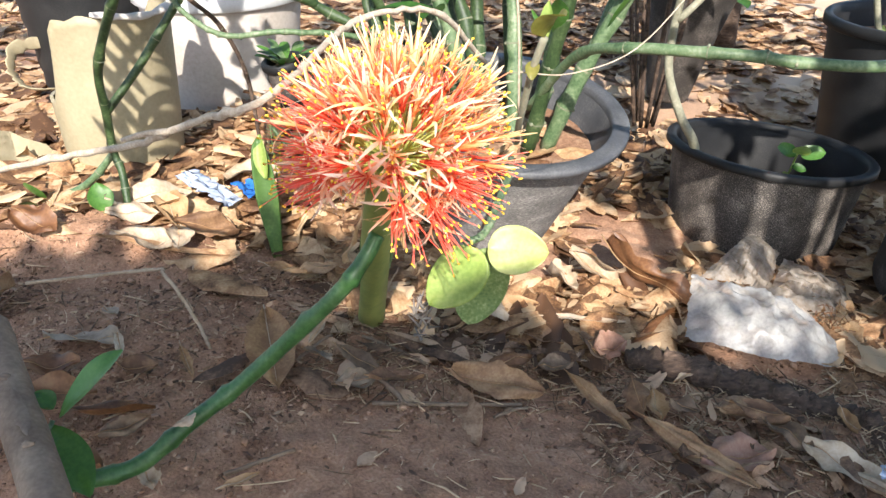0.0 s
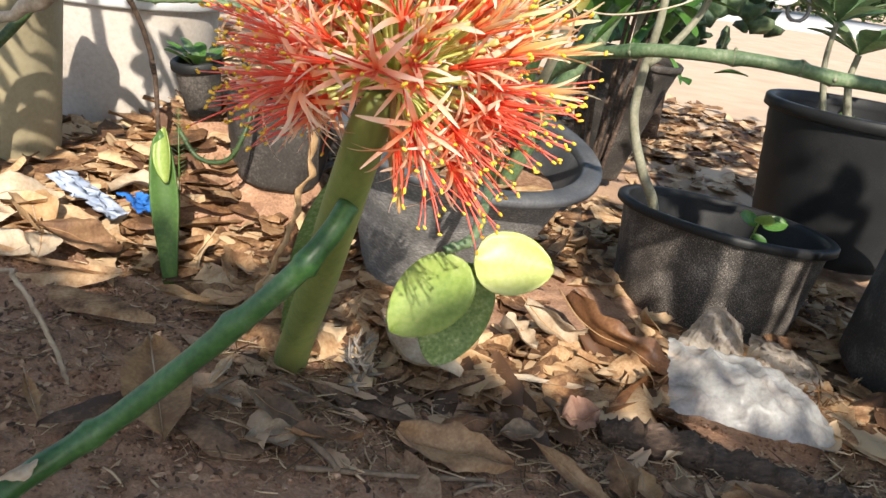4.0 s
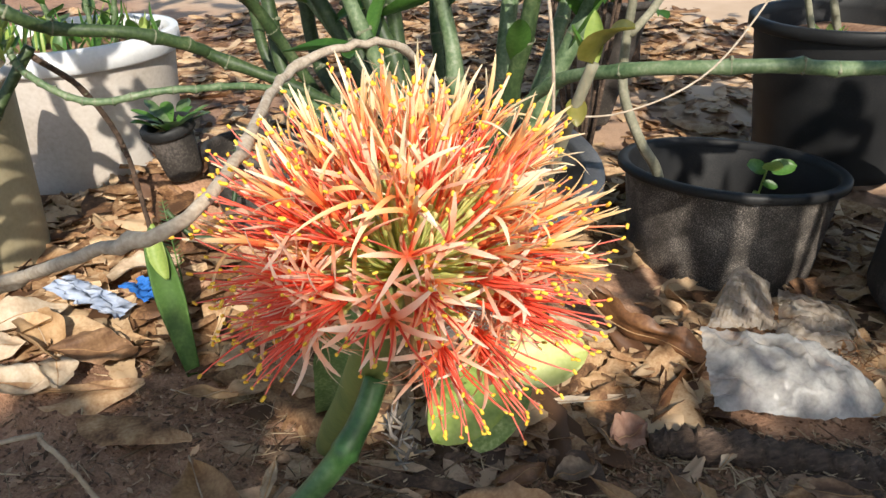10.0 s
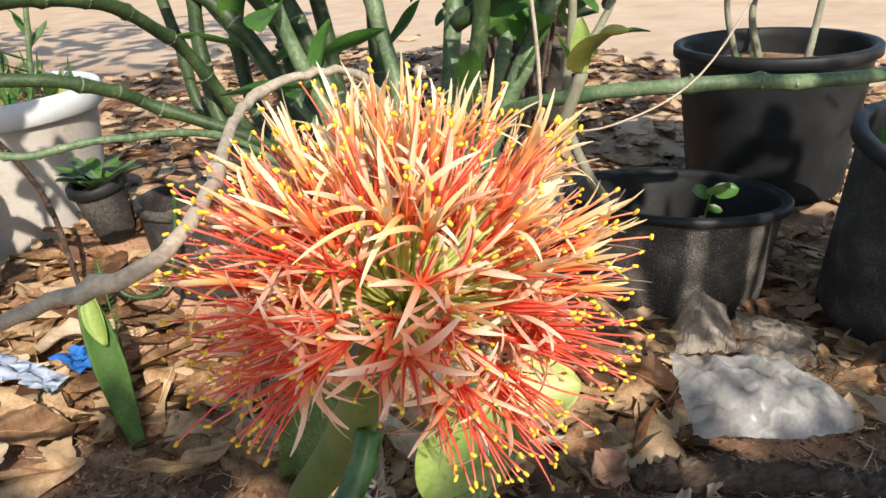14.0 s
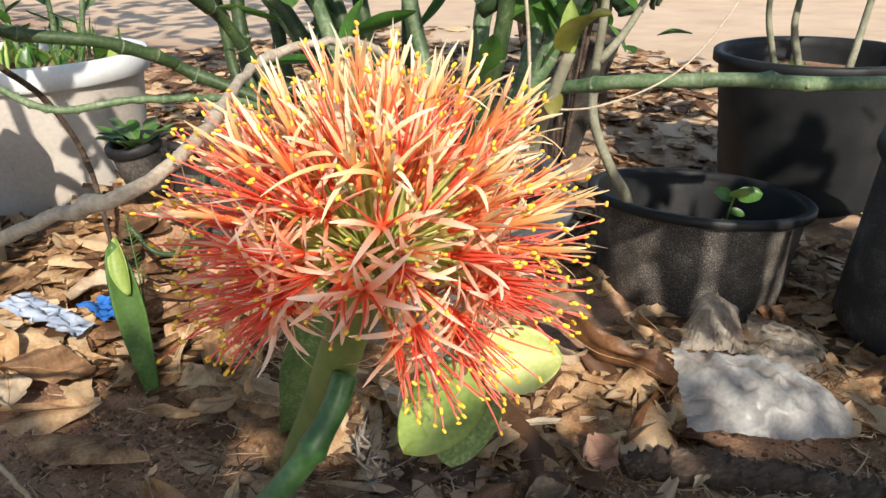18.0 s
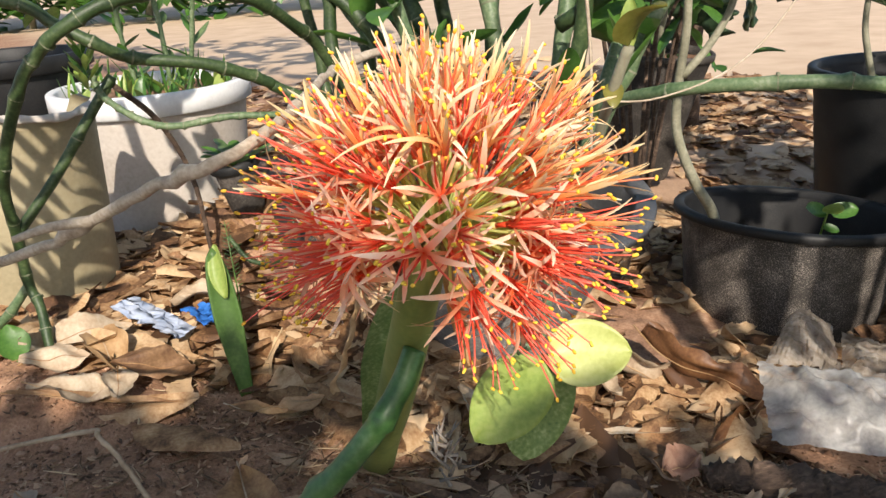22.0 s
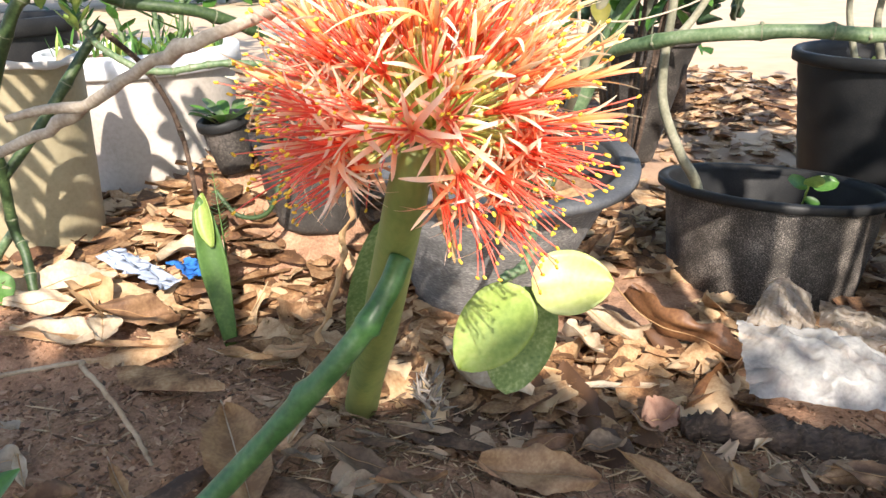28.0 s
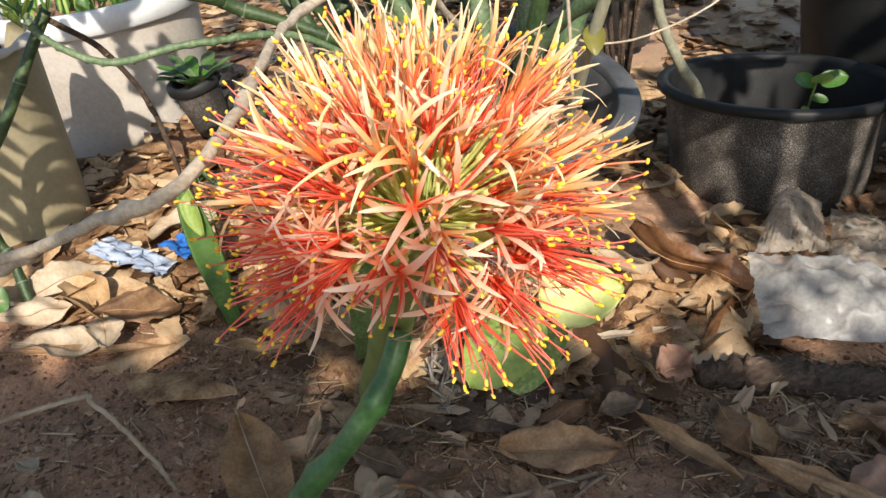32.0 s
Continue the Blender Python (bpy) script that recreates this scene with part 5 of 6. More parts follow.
DRYSTUFF = island(shader("litter", [(0.097, 0.047, 0.022), (0.213, 0.110, 0.050), (0.339, 0.194, 0.094), (0.446, 0.284, 0.151), (0.553, 0.387, 0.231)], 0.7, 45, 300, 0.6, 0.0012, see=0.1, rand=0.55))
# rotted brown with some of the near shade put into the colour
OLDSHADED = island(shader("old_shaded_litter", [(0.075, 0.043, 0.027), (0.150, 0.086, 0.051), (0.250, 0.149, 0.087), (0.350, 0.221, 0.134), (0.480, 0.324, 0.205)], 0.8, 45, 300, 0.6, 0.0012, rand=0.5))
CRUMB = island(shader("crumb", [(0.130, 0.070, 0.042), (0.210, 0.115, 0.069), (0.300, 0.169, 0.101), (0.420, 0.263, 0.169)], 0.95, 60, 300, 0.6, 0.001, rand=0.6))
STRAW = island(shader("straw", [(0.100, 0.058, 0.031), (0.220, 0.140, 0.078), (0.360, 0.243, 0.141), (0.550, 0.406, 0.251)], 0.8, 60, 300, 0.3, 0.0006, rand=0.6))
scatter()


def fallen(label, at, to, ln, w, mat, roll=0.0, bend=0.2, cup=0.4, shape="leaf", lift=0.014, wave=0.34, ragged=0.4, seed=1.0, twist=0.0):
    """One of the large dead leaves, from its stalk end towards a point."""
    s = Shape()
    a = Vector((*at, earth(*at) + lift)) if len(at) == 2 else Vector(at)
    b = Vector((*to, earth(*to) + lift)) if len(to) == 2 else Vector(to)
    s.blade(ln, w, aim(a + Vector((0, 0, 0.006)), b + Vector((0, 0, 0.006)), roll) @ Matrix.Rotation(-bend / 2, 4, "X"), shape, bend, cup, wave, 22, 12, twist, seed, ragged, rib=0.035)
    ob = part("dry_leaf", s, mat)
    v = [Vector(s.v[i * 13 + 6]) for i in range(23)]
    rib = Shape()
    stalk = v[0] + (v[0] - v[2]) * 0.9
    rib.tube([stalk] + [q + Vector((0, 0, 0.0004)) for q in v[:21]], taper(22, max(0.0007, w * 0.016), 0.0003), 6)
    part("midrib", rib, PALELEAF if mat in (TANLEAF, DRY) else TANLEAF, ob)
    return tagged(ob, label, "dead leaf", "dead leaves")


fallen("large pale tan dead leaf lying flat", (0.182, 0.975, -0.052), (0.300, 0.985, -0.110), 0.135, 0.062, PALELEAF, -0.75, 0.2, 0.4, lift=0.02, seed=1)
fallen("long curled rust-brown dead leaf", (0.246, 1.005, -0.042), (0.342, 0.900, -0.085), 0.155, 0.064, RUSTLEAF, -0.6, 0.35, 1.2, seed=2, twist=1.1, wave=0.4)
fallen("curled tan leaf on edge", (0.185, 0.905), (0.155, 0.97), 0.07, 0.042, PALELEAF, 0.2, 0.5, 1.5, seed=3, lift=0.03)
fallen("orange-brown dead leaf in the litter", (0.054, 0.856, -0.078), (0.122, 0.837, -0.096), 0.085, 0.034, RUSTLEAF, -0.3, 0.2, 0.6, seed=4)
fallen("pale ragged dead leaf with a hole", (0.0, 0.90), (0.075, 0.815), 0.125, 0.055, PALELEAF, -0.4, 0.3, 0.4, seed=5, ragged=0.6, lift=0.022)
fallen("long tan dead leaf with midrib lying on bare soil", (-0.208, 0.755), (-0.168, 0.622), 0.14, 0.056, TANLEAF, 0.0, 0.1, 0.5, seed=6, lift=0.020, wave=0.15, ragged=0.25)
fallen("pinkish brown dead leaf on dark soil", (0.27, 0.605), (0.345, 0.612), 0.082, 0.052, PINKLEAF, 0.2, 0.3, 0.5, seed=7, ragged=0.4)
fallen("long narrow brown dead leaf", (0.225, 0.665), (0.315, 0.560), 0.14, 0.030, BROWNLEAF, 0.4, 0.3, 0.9, seed=8)
fallen("narrow grey-brown dead leaf", (0.148, 0.735), (0.205, 0.64), 0.11, 0.022, BROWNLEAF, 0.5, 0.2, 1.2, seed=9)
fallen("yellowish dead leaf on dark soil", (0.385, 0.625), (0.445, 0.555), 0.10, 0.045, PALELEAF, 0.1, 0.2, 0.5, seed=10)
fallen("small square-ended brown leaf", (0.19, 0.79), (0.225, 0.80), 0.045, 0.042, PINKLEAF, 0.2, 0.3, 0.4, seed=11, ragged=0.5, lift=0.016)
fallen("oval brown dead leaf on soil", (0.325, 0.685), (0.375, 0.655), 0.065, 0.034, BROWNLEAF, 0.1, 0.2, 0.4, seed=12)
fallen("tan dead leaf standing on its edge", (-0.545, 0.83), (-0.50, 0.70), 0.11, 0.045, BROWNLEAF, 0.9, 0.4, 0.8, seed=13, lift=0.02)
fallen("yellow-brown dead leaf on the mound", (-0.57, 0.92), (-0.50, 0.89), 0.075, 0.05, RUSTLEAF, 0.3, 0.3, 0.6, seed=14, lift=0.02)
fallen("rust-brown dead leaf on bare soil", (-0.42, 0.60), (-0.34, 0.60), 0.08, 0.035, RUSTLEAF, 0.0, 0.2, 0.5, seed=15)
fallen("large curled brown dead leaf", (-0.46, 0.95), (-0.38, 1.0), 0.12, 0.05, PALELEAF, 0.5, 0.4, 1.2, seed=16, lift=0.02)
fallen("large tan dead leaf in litter", (-0.36, 0.93), (-0.28, 0.97), 0.09, 0.045, BROWNLEAF, 0.6, 0.4, 0.8, seed=17, lift=0.02)
fallen("rolled tan dead leaf in litter", (-0.34, 1.10), (-0.27, 1.13), 0.09, 0.05, PALELEAF, 0.2, 0.3, 1.6, seed=18, lift=0.02)
fallen("rust-brown strip of leaf", (-0.45, 0.885), (-0.26, 0.895), 0.17, 0.016, BROWNLEAF, 0.2, 0.1, 1.2, seed=19, lift=0.012)
fallen("crumpled brown dead leaf with torn edge", (-0.165, 0.94), (-0.155, 1.0), 0.075, 0.06, BROWNLEAF, 0.3, 0.9, 0.9, seed=20, ragged=0.7, lift=0.012)
fallen("crumpled tan dead leaf in the sun", (0.192, 0.895), (0.255, 0.880), 0.069, 0.039, TANLEAF, 0.0, 0.5, 0.9, seed=40.0, ragged=0.3, lift=0.008, twist=0.0)
fallen("pale strip of dead leaf", (0.120, 0.852), (0.234, 0.855), 0.124, 0.012, PALELEAF, 0.22, 0.1, 0.8, seed=41.7, ragged=0.3, lift=0.011, twist=0.5)
fallen("curled rust-brown dead leaf by the bag", (0.346, 0.894), (0.249, 0.815), 0.136, 0.031, RUSTLEAF, -0.3, 0.5, 1.3, seed=43.4, ragged=0.3, lift=0.014, twist=-0.13)
fallen("torn square of brown leaf", (0.223, 0.726), (0.225, 0.673), 0.058, 0.032, BROWNLEAF, 0.17, 0.3, 0.5, seed=45.1, ragged=0.3, lift=0.017, twist=-0.46)
fallen("torn tan piece of leaf", (0.247, 0.719), (0.245, 0.671), 0.051, 0.028, TANLEAF, 0.07, 0.3, 0.5, seed=46.8, ragged=0.3, lift=0.008, twist=0.25)
fallen("small pale chip of leaf", (0.275, 0.728), (0.303, 0.748), 0.038, 0.012, PALELEAF, -0.26, 0.2, 0.6, seed=48.5, ragged=0.3, lift=0.011, twist=0.4)
fallen("large flattened brown dead leaf", (0.009, 0.701), (0.107, 0.693), 0.110, 0.045, BROWNLEAF, 0.28, 0.2, 0.4, seed=50.2, ragged=0.3, lift=0.014, twist=-0.35)
fallen("rusty brown dead leaf on scraps", (0.053, 0.728), (0.104, 0.753), 0.063, 0.030, RUSTLEAF, -0.11, 0.3, 0.6, seed=51.9, ragged=0.3, lift=0.017, twist=-0.31)
fallen("brown dead leaf lying on rotten wood", (0.314, 0.681), (0.371, 0.674), 0.063, 0.033, BROWNLEAF, 0.29, 0.2, 0.5, seed=55.3, ragged=0.3, lift=0.011, twist=0.2)
fallen("dark brown dead leaf", (0.258, 0.690), (0.289, 0.678), 0.035, 0.026, DARKDRY, -0.25, 0.2, 0.6, seed=57.0, ragged=0.3, lift=0.014, twist=-0.48)
fallen("dark brown dead leaf", (0.113, 0.741), (0.152, 0.744), 0.043, 0.032, DARKDRY, 0.05, 0.2, 0.6, seed=58.7, ragged=0.3, lift=0.017, twist=-0.07)
fallen("brown dead leaf in the sun", (0.091, 0.817), (0.149, 0.799), 0.066, 0.037, BROWNLEAF, 0.19, 0.2, 0.7, seed=60.4, ragged=0.3, lift=0.008, twist=0.5)
# shadow on this leaf is put into its colour, the darker leaf material
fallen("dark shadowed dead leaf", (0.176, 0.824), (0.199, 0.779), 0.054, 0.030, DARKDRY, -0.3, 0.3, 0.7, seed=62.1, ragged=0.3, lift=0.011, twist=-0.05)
fallen("tan dead leaf under the round leaves", (0.024, 0.837), (0.120, 0.873), 0.114, 0.037, TANLEAF, 0.21, 0.3, 0.6, seed=63.8, ragged=0.3, lift=0.014, twist=-0.49)
fallen("tan folded dead leaf standing in the litter", (-0.400, 1.002), (-0.353, 0.923), 0.101, 0.054, TANLEAF, 0.02, 0.5, 1.2, seed=65.5, ragged=0.3, lift=0.017, twist=0.18)
fallen("tan dead leaf in the litter", (-0.382, 1.037), (-0.340, 1.071), 0.064, 0.036, TANLEAF, -0.23, 0.3, 0.8, seed=67.2, ragged=0.3, lift=0.008, twist=0.44)
fallen("long pale dead leaf", (-0.449, 0.924), (-0.387, 0.941), 0.070, 0.039, PALELEAF, 0.3, 0.3, 0.6, seed=68.9, ragged=0.3, lift=0.011, twist=-0.29)
fallen("large pale pinkish dead leaf", (-0.432, 0.896), (-0.358, 0.889), 0.083, 0.046, PALELEAF, -0.16, 0.5, 0.7, seed=70.6, ragged=0.3, lift=0.014, twist=-0.36)
fallen("pale torn square of leaf", (-0.356, 0.930), (-0.344, 0.888), 0.049, 0.036, PALELEAF, -0.08, 0.3, 0.5, seed=72.3, ragged=0.3, lift=0.017, twist=0.39)
fallen("brown flat dead leaf", (-0.265, 1.151), (-0.187, 1.137), 0.086, 0.048, BROWNLEAF, 0.27, 0.3, 0.8, seed=74.0, ragged=0.3, lift=0.008, twist=0.26)
fallen("brown curled dead leaf", (-0.320, 1.083), (-0.275, 1.088), 0.052, 0.039, BROWNLEAF, -0.28, 0.4, 0.9, seed=75.7, ragged=0.3, lift=0.011, twist=-0.45)
fallen("brown dead leaf at the litter's edge", (-0.191, 0.872), (-0.144, 0.892), 0.055, 0.026, BROWNLEAF, 0.1, 0.3, 0.7, seed=77.4, ragged=0.3, lift=0.014, twist=-0.15)
fallen("narrow tan dead leaf in sun", (-0.237, 0.876), (-0.181, 0.867), 0.062, 0.024, TANLEAF, 0.15, 0.3, 0.7, seed=79.1, ragged=0.3, lift=0.017, twist=0.49)
fallen("curled grey-brown dead leaf", (-0.155, 0.697), (-0.123, 0.683), 0.038, 0.021, GREYLEAF, -0.29, 0.5, 1.0, seed=80.8, ragged=0.3, lift=0.008, twist=0.02)
fallen("dark folded dead leaf", (-0.120, 0.713), (-0.070, 0.675), 0.069, 0.026, DARKDRY, 0.24, 0.4, 1.0, seed=82.5, ragged=0.3, lift=0.011, twist=-0.5)
fallen("pale narrow dead leaf", (-0.139, 0.759), (-0.148, 0.704), 0.061, 0.013, PALELEAF, -0.03, 0.4, 0.9, seed=84.2, ragged=0.3, lift=0.014, twist=0.11)
fallen("brown dead leaf on dark litter", (-0.079, 0.657), (-0.026, 0.667), 0.061, 0.025, BROWNLEAF, -0.2, 0.3, 0.5, seed=85.9, ragged=0.3, lift=0.017, twist=0.47)
fallen("grey-brown dead leaf on the litter", (-0.113, 0.646), (-0.075, 0.662), 0.046, 0.025, GREYLEAF, 0.3, 0.3, 0.6, seed=87.6, ragged=0.3, lift=0.008, twist=-0.23)
fallen("pale chip of dead leaf", (-0.353, 0.692), (-0.334, 0.651), 0.049, 0.011, PALELEAF, -0.2, 0.2, 0.7, seed=89.3, ragged=0.3, lift=0.011, twist=-0.41)
fallen("grey-brown dead leaf on bare soil", (-0.382, 0.730), (-0.363, 0.719), 0.024, 0.017, GREYLEAF, -0.03, 0.2, 0.5, seed=91.0, ragged=0.3, lift=0.014, twist=0.34)
fallen("rust-brown dead leaf on bare soil", (-0.428, 0.629), (-0.371, 0.631), 0.062, 0.035, RUSTLEAF, 0.25, 0.3, 0.5, seed=92.7, ragged=0.3, lift=0.017, twist=0.32)
fallen("large grey rotted leaf on bare soil", (-0.428, 0.680), (-0.353, 0.684), 0.081, 0.045, GREYLEAF, -0.29, 0.2, 0.4, seed=94.4, ragged=0.3, lift=0.008, twist=-0.42)
fallen("brown dead leaf on bare soil", (-0.334, 0.639), (-0.297, 0.644), 0.040, 0.030, BROWNLEAF, 0.14, 0.4, 0.8, seed=96.1, ragged=0.3, lift=0.011, twist=-0.22)
fallen("small narrow tan leaf on bare soil", (-0.281, 0.676), (-0.257, 0.632), 0.055, 0.011, TANLEAF, 0.1, 0.2, 0.7, seed=97.8, ragged=0.3, lift=0.014, twist=0.47)
fallen("rust-brown dead leaf on bare soil", (-0.363, 0.571), (-0.283, 0.578), 0.087, 0.031, RUSTLEAF, -0.28, 0.3, 0.6, seed=99.5, ragged=0.3, lift=0.017, twist=0.09)
fallen("dark curled dead leaf on soil", (-0.325, 0.553), (-0.285, 0.573), 0.049, 0.025, DARKDRY, 0.27, 0.4, 0.9, seed=101.2, ragged=0.3, lift=0.008, twist=-0.5)
fallen("brown dead leaf near the fresh shoot", (-0.403, 0.562), (-0.312, 0.514), 0.112, 0.040, RUSTLEAF, -0.08, 0.2, 0.6, seed=102.9, ragged=0.3, lift=0.011, twist=0.03)
fallen("thin tan scrap of leaf", (-0.199, 0.499), (-0.169, 0.518), 0.038, 0.010, TANLEAF, -0.23, 0.2, 0.8, seed=108.0, ragged=0.3, lift=0.008, twist=-0.45)
fallen("small cream petal on the soil", (-0.271, 0.517), (-0.255, 0.496), 0.028, 0.021, PALELEAF, 0.02, 0.3, 0.8, seed=109.7, ragged=0.3, lift=0.011, twist=0.28)
fallen("dark brown dead leaf", (0.354, 0.656), (0.389, 0.616), 0.057, 0.032, DARKDRY, -0.26, 0.2, 0.6, seed=126.7, ragged=0.3, lift=0.017, twist=-0.48)
fallen("tan dead leaf lit by the sun", (0.451, 0.684), (0.451, 0.642), 0.045, 0.022, TANLEAF, 0.07, 0.3, 0.8, seed=128.4, ragged=0.3, lift=0.008, twist=0.21)


# ---- twigs ----
def twig(label, pts, r, mat=TWIG):
    s = Shape()
    line = [q + Vector((noise.noise((i * 0.5, r * 3000, pts[0][0] * 40)), noise.noise((i * 0.5, 9, pts[0][0] * 40)), 0)) * r * 0.7 for i, q in enumerate(spline(pts, 10))]
    s.tube(line, [r * (1 + 0.2 * noise.noise((i * 0.8, r * 900, 0))) for i in range(len(line))], 8)
    tagged(part("twig", s, mat), label, "twig", "twigs")


twig("pale bent dry twig on bare soil", [(-0.47, 0.745, 0.043), (-0.40, 0.745, 0.052), (-0.322, 0.750, 0.058), (-0.311, 0.742, 0.056), (-0.288, 0.727, 0.030), (-0.268, 0.71, 0.002), (-0.258, 0.698, -0.014)], 0.0021)
for a, b, r in [((-0.073, 0.627), (0.088, 0.675), 0.0023), ((0.055, 0.645), (0.095, 0.672), 0.0018), ((-0.095, 0.751), (-0.019, 0.716), 0.002), ((-0.10, 0.69), (-0.04, 0.635), 0.0028), ((0.273, 0.824), (0.339, 0.745), 0.0012), ((0.26, 0.80), (0.31, 0.78), 0.0012), ((0.09, 0.78), (0.21, 0.775), 0.0025), ((0.10, 0.86), (0.22, 0.88), 0.003), ((0.30, 0.80), (0.36, 0.72), 0.002), ((-0.20, 0.52), (-0.14, 0.55), 0.002), ((0.35, 1.02), (0.37, 0.99), 0.004), ((-0.13, 0.74), (-0.16, 0.69), 0.002)]:
    m = ((a[0] + b[0]) / 2 + 0.004, (a[1] + b[1]) / 2 + 0.004)
    twig("thin dry twig lying in the litter", [(*q, earth(*q) + 0.007) for q in (a, m, b)], r, WEATHERED)

# rotten log
log = thing("rotten_log", "black crumbling piece of rotten wood half buried", "log")
lr = random.Random(8)
for k in range(14):
    s = Shape()
    o, h = lr.uniform(-0.020, 0.020), lr.uniform(-0.010, 0.006)
    a = lr.uniform(0.0, 0.7)
    a, b = (a, min(1.0, a + lr.uniform(0.15, 0.5))) if k else (0.0, 1.0)
    line = spline([Vector((0.235, 0.800, -0.096)).lerp(Vector((0.515, 0.672, -0.108)), a + (b - a) * u) + Vector((o * 0.5, o, h + 0.004 * math.sin(k + u * 5))) for u in (0, 0.25, 0.5, 0.75, 1)], 24)
    w = lr.uniform(0.006, 0.012) if k else 0.018
    s.tube(line, [max(0.002, w * min(1, 0.35 + 0.1 * min(i, len(line) - 1 - i)) * (1 + 0.45 * noise.noise((i * 0.2, k, 0)) + 0.35 * noise.noise((i * 0.9, k, 5)))) for i in range(len(line))], 22, flat=0.75)
    s.v = [tuple(Vector(p) + Vector((0, 0.4, 1)) * (0.008 * noise.noise((p[0] * 30, p[1] * 90, p[2] * 90 + k)) + 0.005 * noise.noise((p[0] * 110, p[1] * 230, p[2] * 230)))) for p in s.v]
    part("bark_flake" if k else "core", s, ROTTEN, log)

# spiny grey seedling
spn = thing("spiny_seedling", "small withered grey spiny plant on the soil", "plant", (-0.025, 0.765, -0.042))
for k in range(26):
    s = Shape()
    a, e = k * 2.4, bl.uniform(0.1, 1.2)
    p = Vector((bl.uniform(-0.008, 0.008), bl.uniform(-0.03, 0.03), 0.004 + 0.0008 * k)) * 1.3
    s.tube([p, p + Vector((math.cos(a) * math.cos(e), math.sin(a) * math.cos(e), math.sin(e))) * bl.uniform(0.014, 0.026)], [0.0022, 0.0003], 5)
    part("spine", s, SPIKY, spn)

# sprig by the sprout
sg = thing("fern_sprig", "tiny feathery green sprig", "plant", (-0.235, 1.0, 0.06))
s = Shape()
s.tube([(0, 0, -0.09), (0.002, 0, 0), (0, 0, 0.09)], [0.0012, 0.001, 0.0004], 6)
for k in range(16):
    z = 0.01 + 0.005 * k
    for sx in (-1, 1):
        s.blade(0.012 - 0.0004 * k, 0.003, aim((0, 0, z), (sx, 0.2 * sx, z + 0.5)), "leaf", 0.2, 0.3, 0, 4, 2)
part("stem", s, SPROUT, sg)


# ---- rubbish ----
def sheet(name, label, category, corners, mat, amp, seed, n=60, freq=30):
    """A crumpled sheet spread between four corners."""
    a, b, c, d = (Vector(q) for q in corners)
    verts = []
    for i in range(n + 1):
        for j in range(n + 1):
            u, v = i / n, j / n
            p = (a * (1 - u) + b * u) * (1 - v) + (d * (1 - u) + c * u) * v
            q = p * freq
            h = amp * (0.9 * noise.noise((q.x * 0.5, q.y * 0.5, seed)) + 0.7 * abs(noise.noise((q.x * 0.8 + q.y * 0.3, q.y * 0.35, seed + 4))) + 0.22 * noise.noise((q.x * 2.3, q.y * 2.3, seed)) + 0.10 * noise.noise((q.x * 5, q.y * 5, seed)) + 0.6)
            e = 0.008 * noise.noise((u * 9, v * 9, seed + 9)) + 0.003 * noise.noise((u * 30, v * 30, seed))
            verts.append(p + Vector((e, e * 0.6, h)))
    s = Shape().put(verts, [(i * (n + 1) + j, (i + 1) * (n + 1) + j, (i + 1) * (n + 1) + j + 1, i * (n + 1) + j + 1) for i in range(n) for j in range(n)])
    return tagged(part(name, s, mat), label, category)


bag = thing("plastic_bag", "crumpled clear whitish plastic bag with dirty torn end on litter", "plastic bag")


def crumpled(name, label, edge, mat, amp, seed, puff):
    """Thin film between two edges given as curves, folded in sharp creases and puffed up in the middle."""
    one, two = (spline(q, 16) for q in edge)
    m = 46
    verts = []
    for i in range(m + 1):
        u = i / m
        p0, p1 = (q[min(len(q) - 1, round(u * (len(q) - 1)))] for q in (one, two))
        for j in range(m + 1):
            v = j / m
            p = p0.lerp(p1, v)
            x, y = p.x * 34, p.y * 34
            crease = abs(noise.noise((x * 0.9 + y * 0.5, y * 0.7 - x * 0.2, seed))) + 0.34 * abs(noise.noise((x * 1.9, y * 1.7, seed + 3))) + 0.12 * abs(noise.noise((x * 4.2, y * 4.0, seed + 6)))
            rim = min(1, 6 * min(u, 1 - u, v, 1 - v))
            e = (0.006 * noise.noise((u * 7, v * 7, seed + 9)) + 0.003 * noise.noise((u * 22, v * 22, seed))) * (1.4 - rim)
            verts.append(p + Vector((e, e * 0.7, amp * (0.75 - crease) * (0.35 + 0.65 * rim) + puff * math.sin(math.pi * u) * math.sin(math.pi * v))))
    part(name, Shape().put(verts, [(i * (m + 1) + j, (i + 1) * (m + 1) + j, (i + 1) * (m + 1) + j + 1, i * (m + 1) + j + 1) for i in range(m) for j in range(m)]), mat, bag, label)


crumpled("film", "crumpled milky film", [[(0.303, 0.797, -0.072), (0.370, 0.772, -0.078), (0.442, 0.760, -0.086), (0.530, 0.790, -0.118)], [(0.336, 0.896, -0.040), (0.385, 0.885, -0.050), (0.440, 0.868, -0.062), (0.500, 0.830, -0.092)]], BAG, 0.026, 3.0, 0.020)
crumpled("flap", "thin clear flap leaning on the tub", [[(0.352, 0.912, -0.052), (0.410, 0.925, -0.070), (0.470, 0.945, -0.095)], [(0.470, 1.062, -0.072), (0.486, 1.066, -0.070), (0.520, 1.050, -0.092)]], BAG2, 0.016, 8.0, 0.008)
crumpled("torn_end", "dirty torn end of the bag", [[(0.425, 0.905, -0.085), (0.470, 0.945, -0.088), (0.520, 1.030, -0.090)], [(0.510, 0.850, -0.118), (0.565, 0.900, -0.115), (0.600, 0.985, -0.112)]], BAG2, 0.022, 12.0, 0.012)


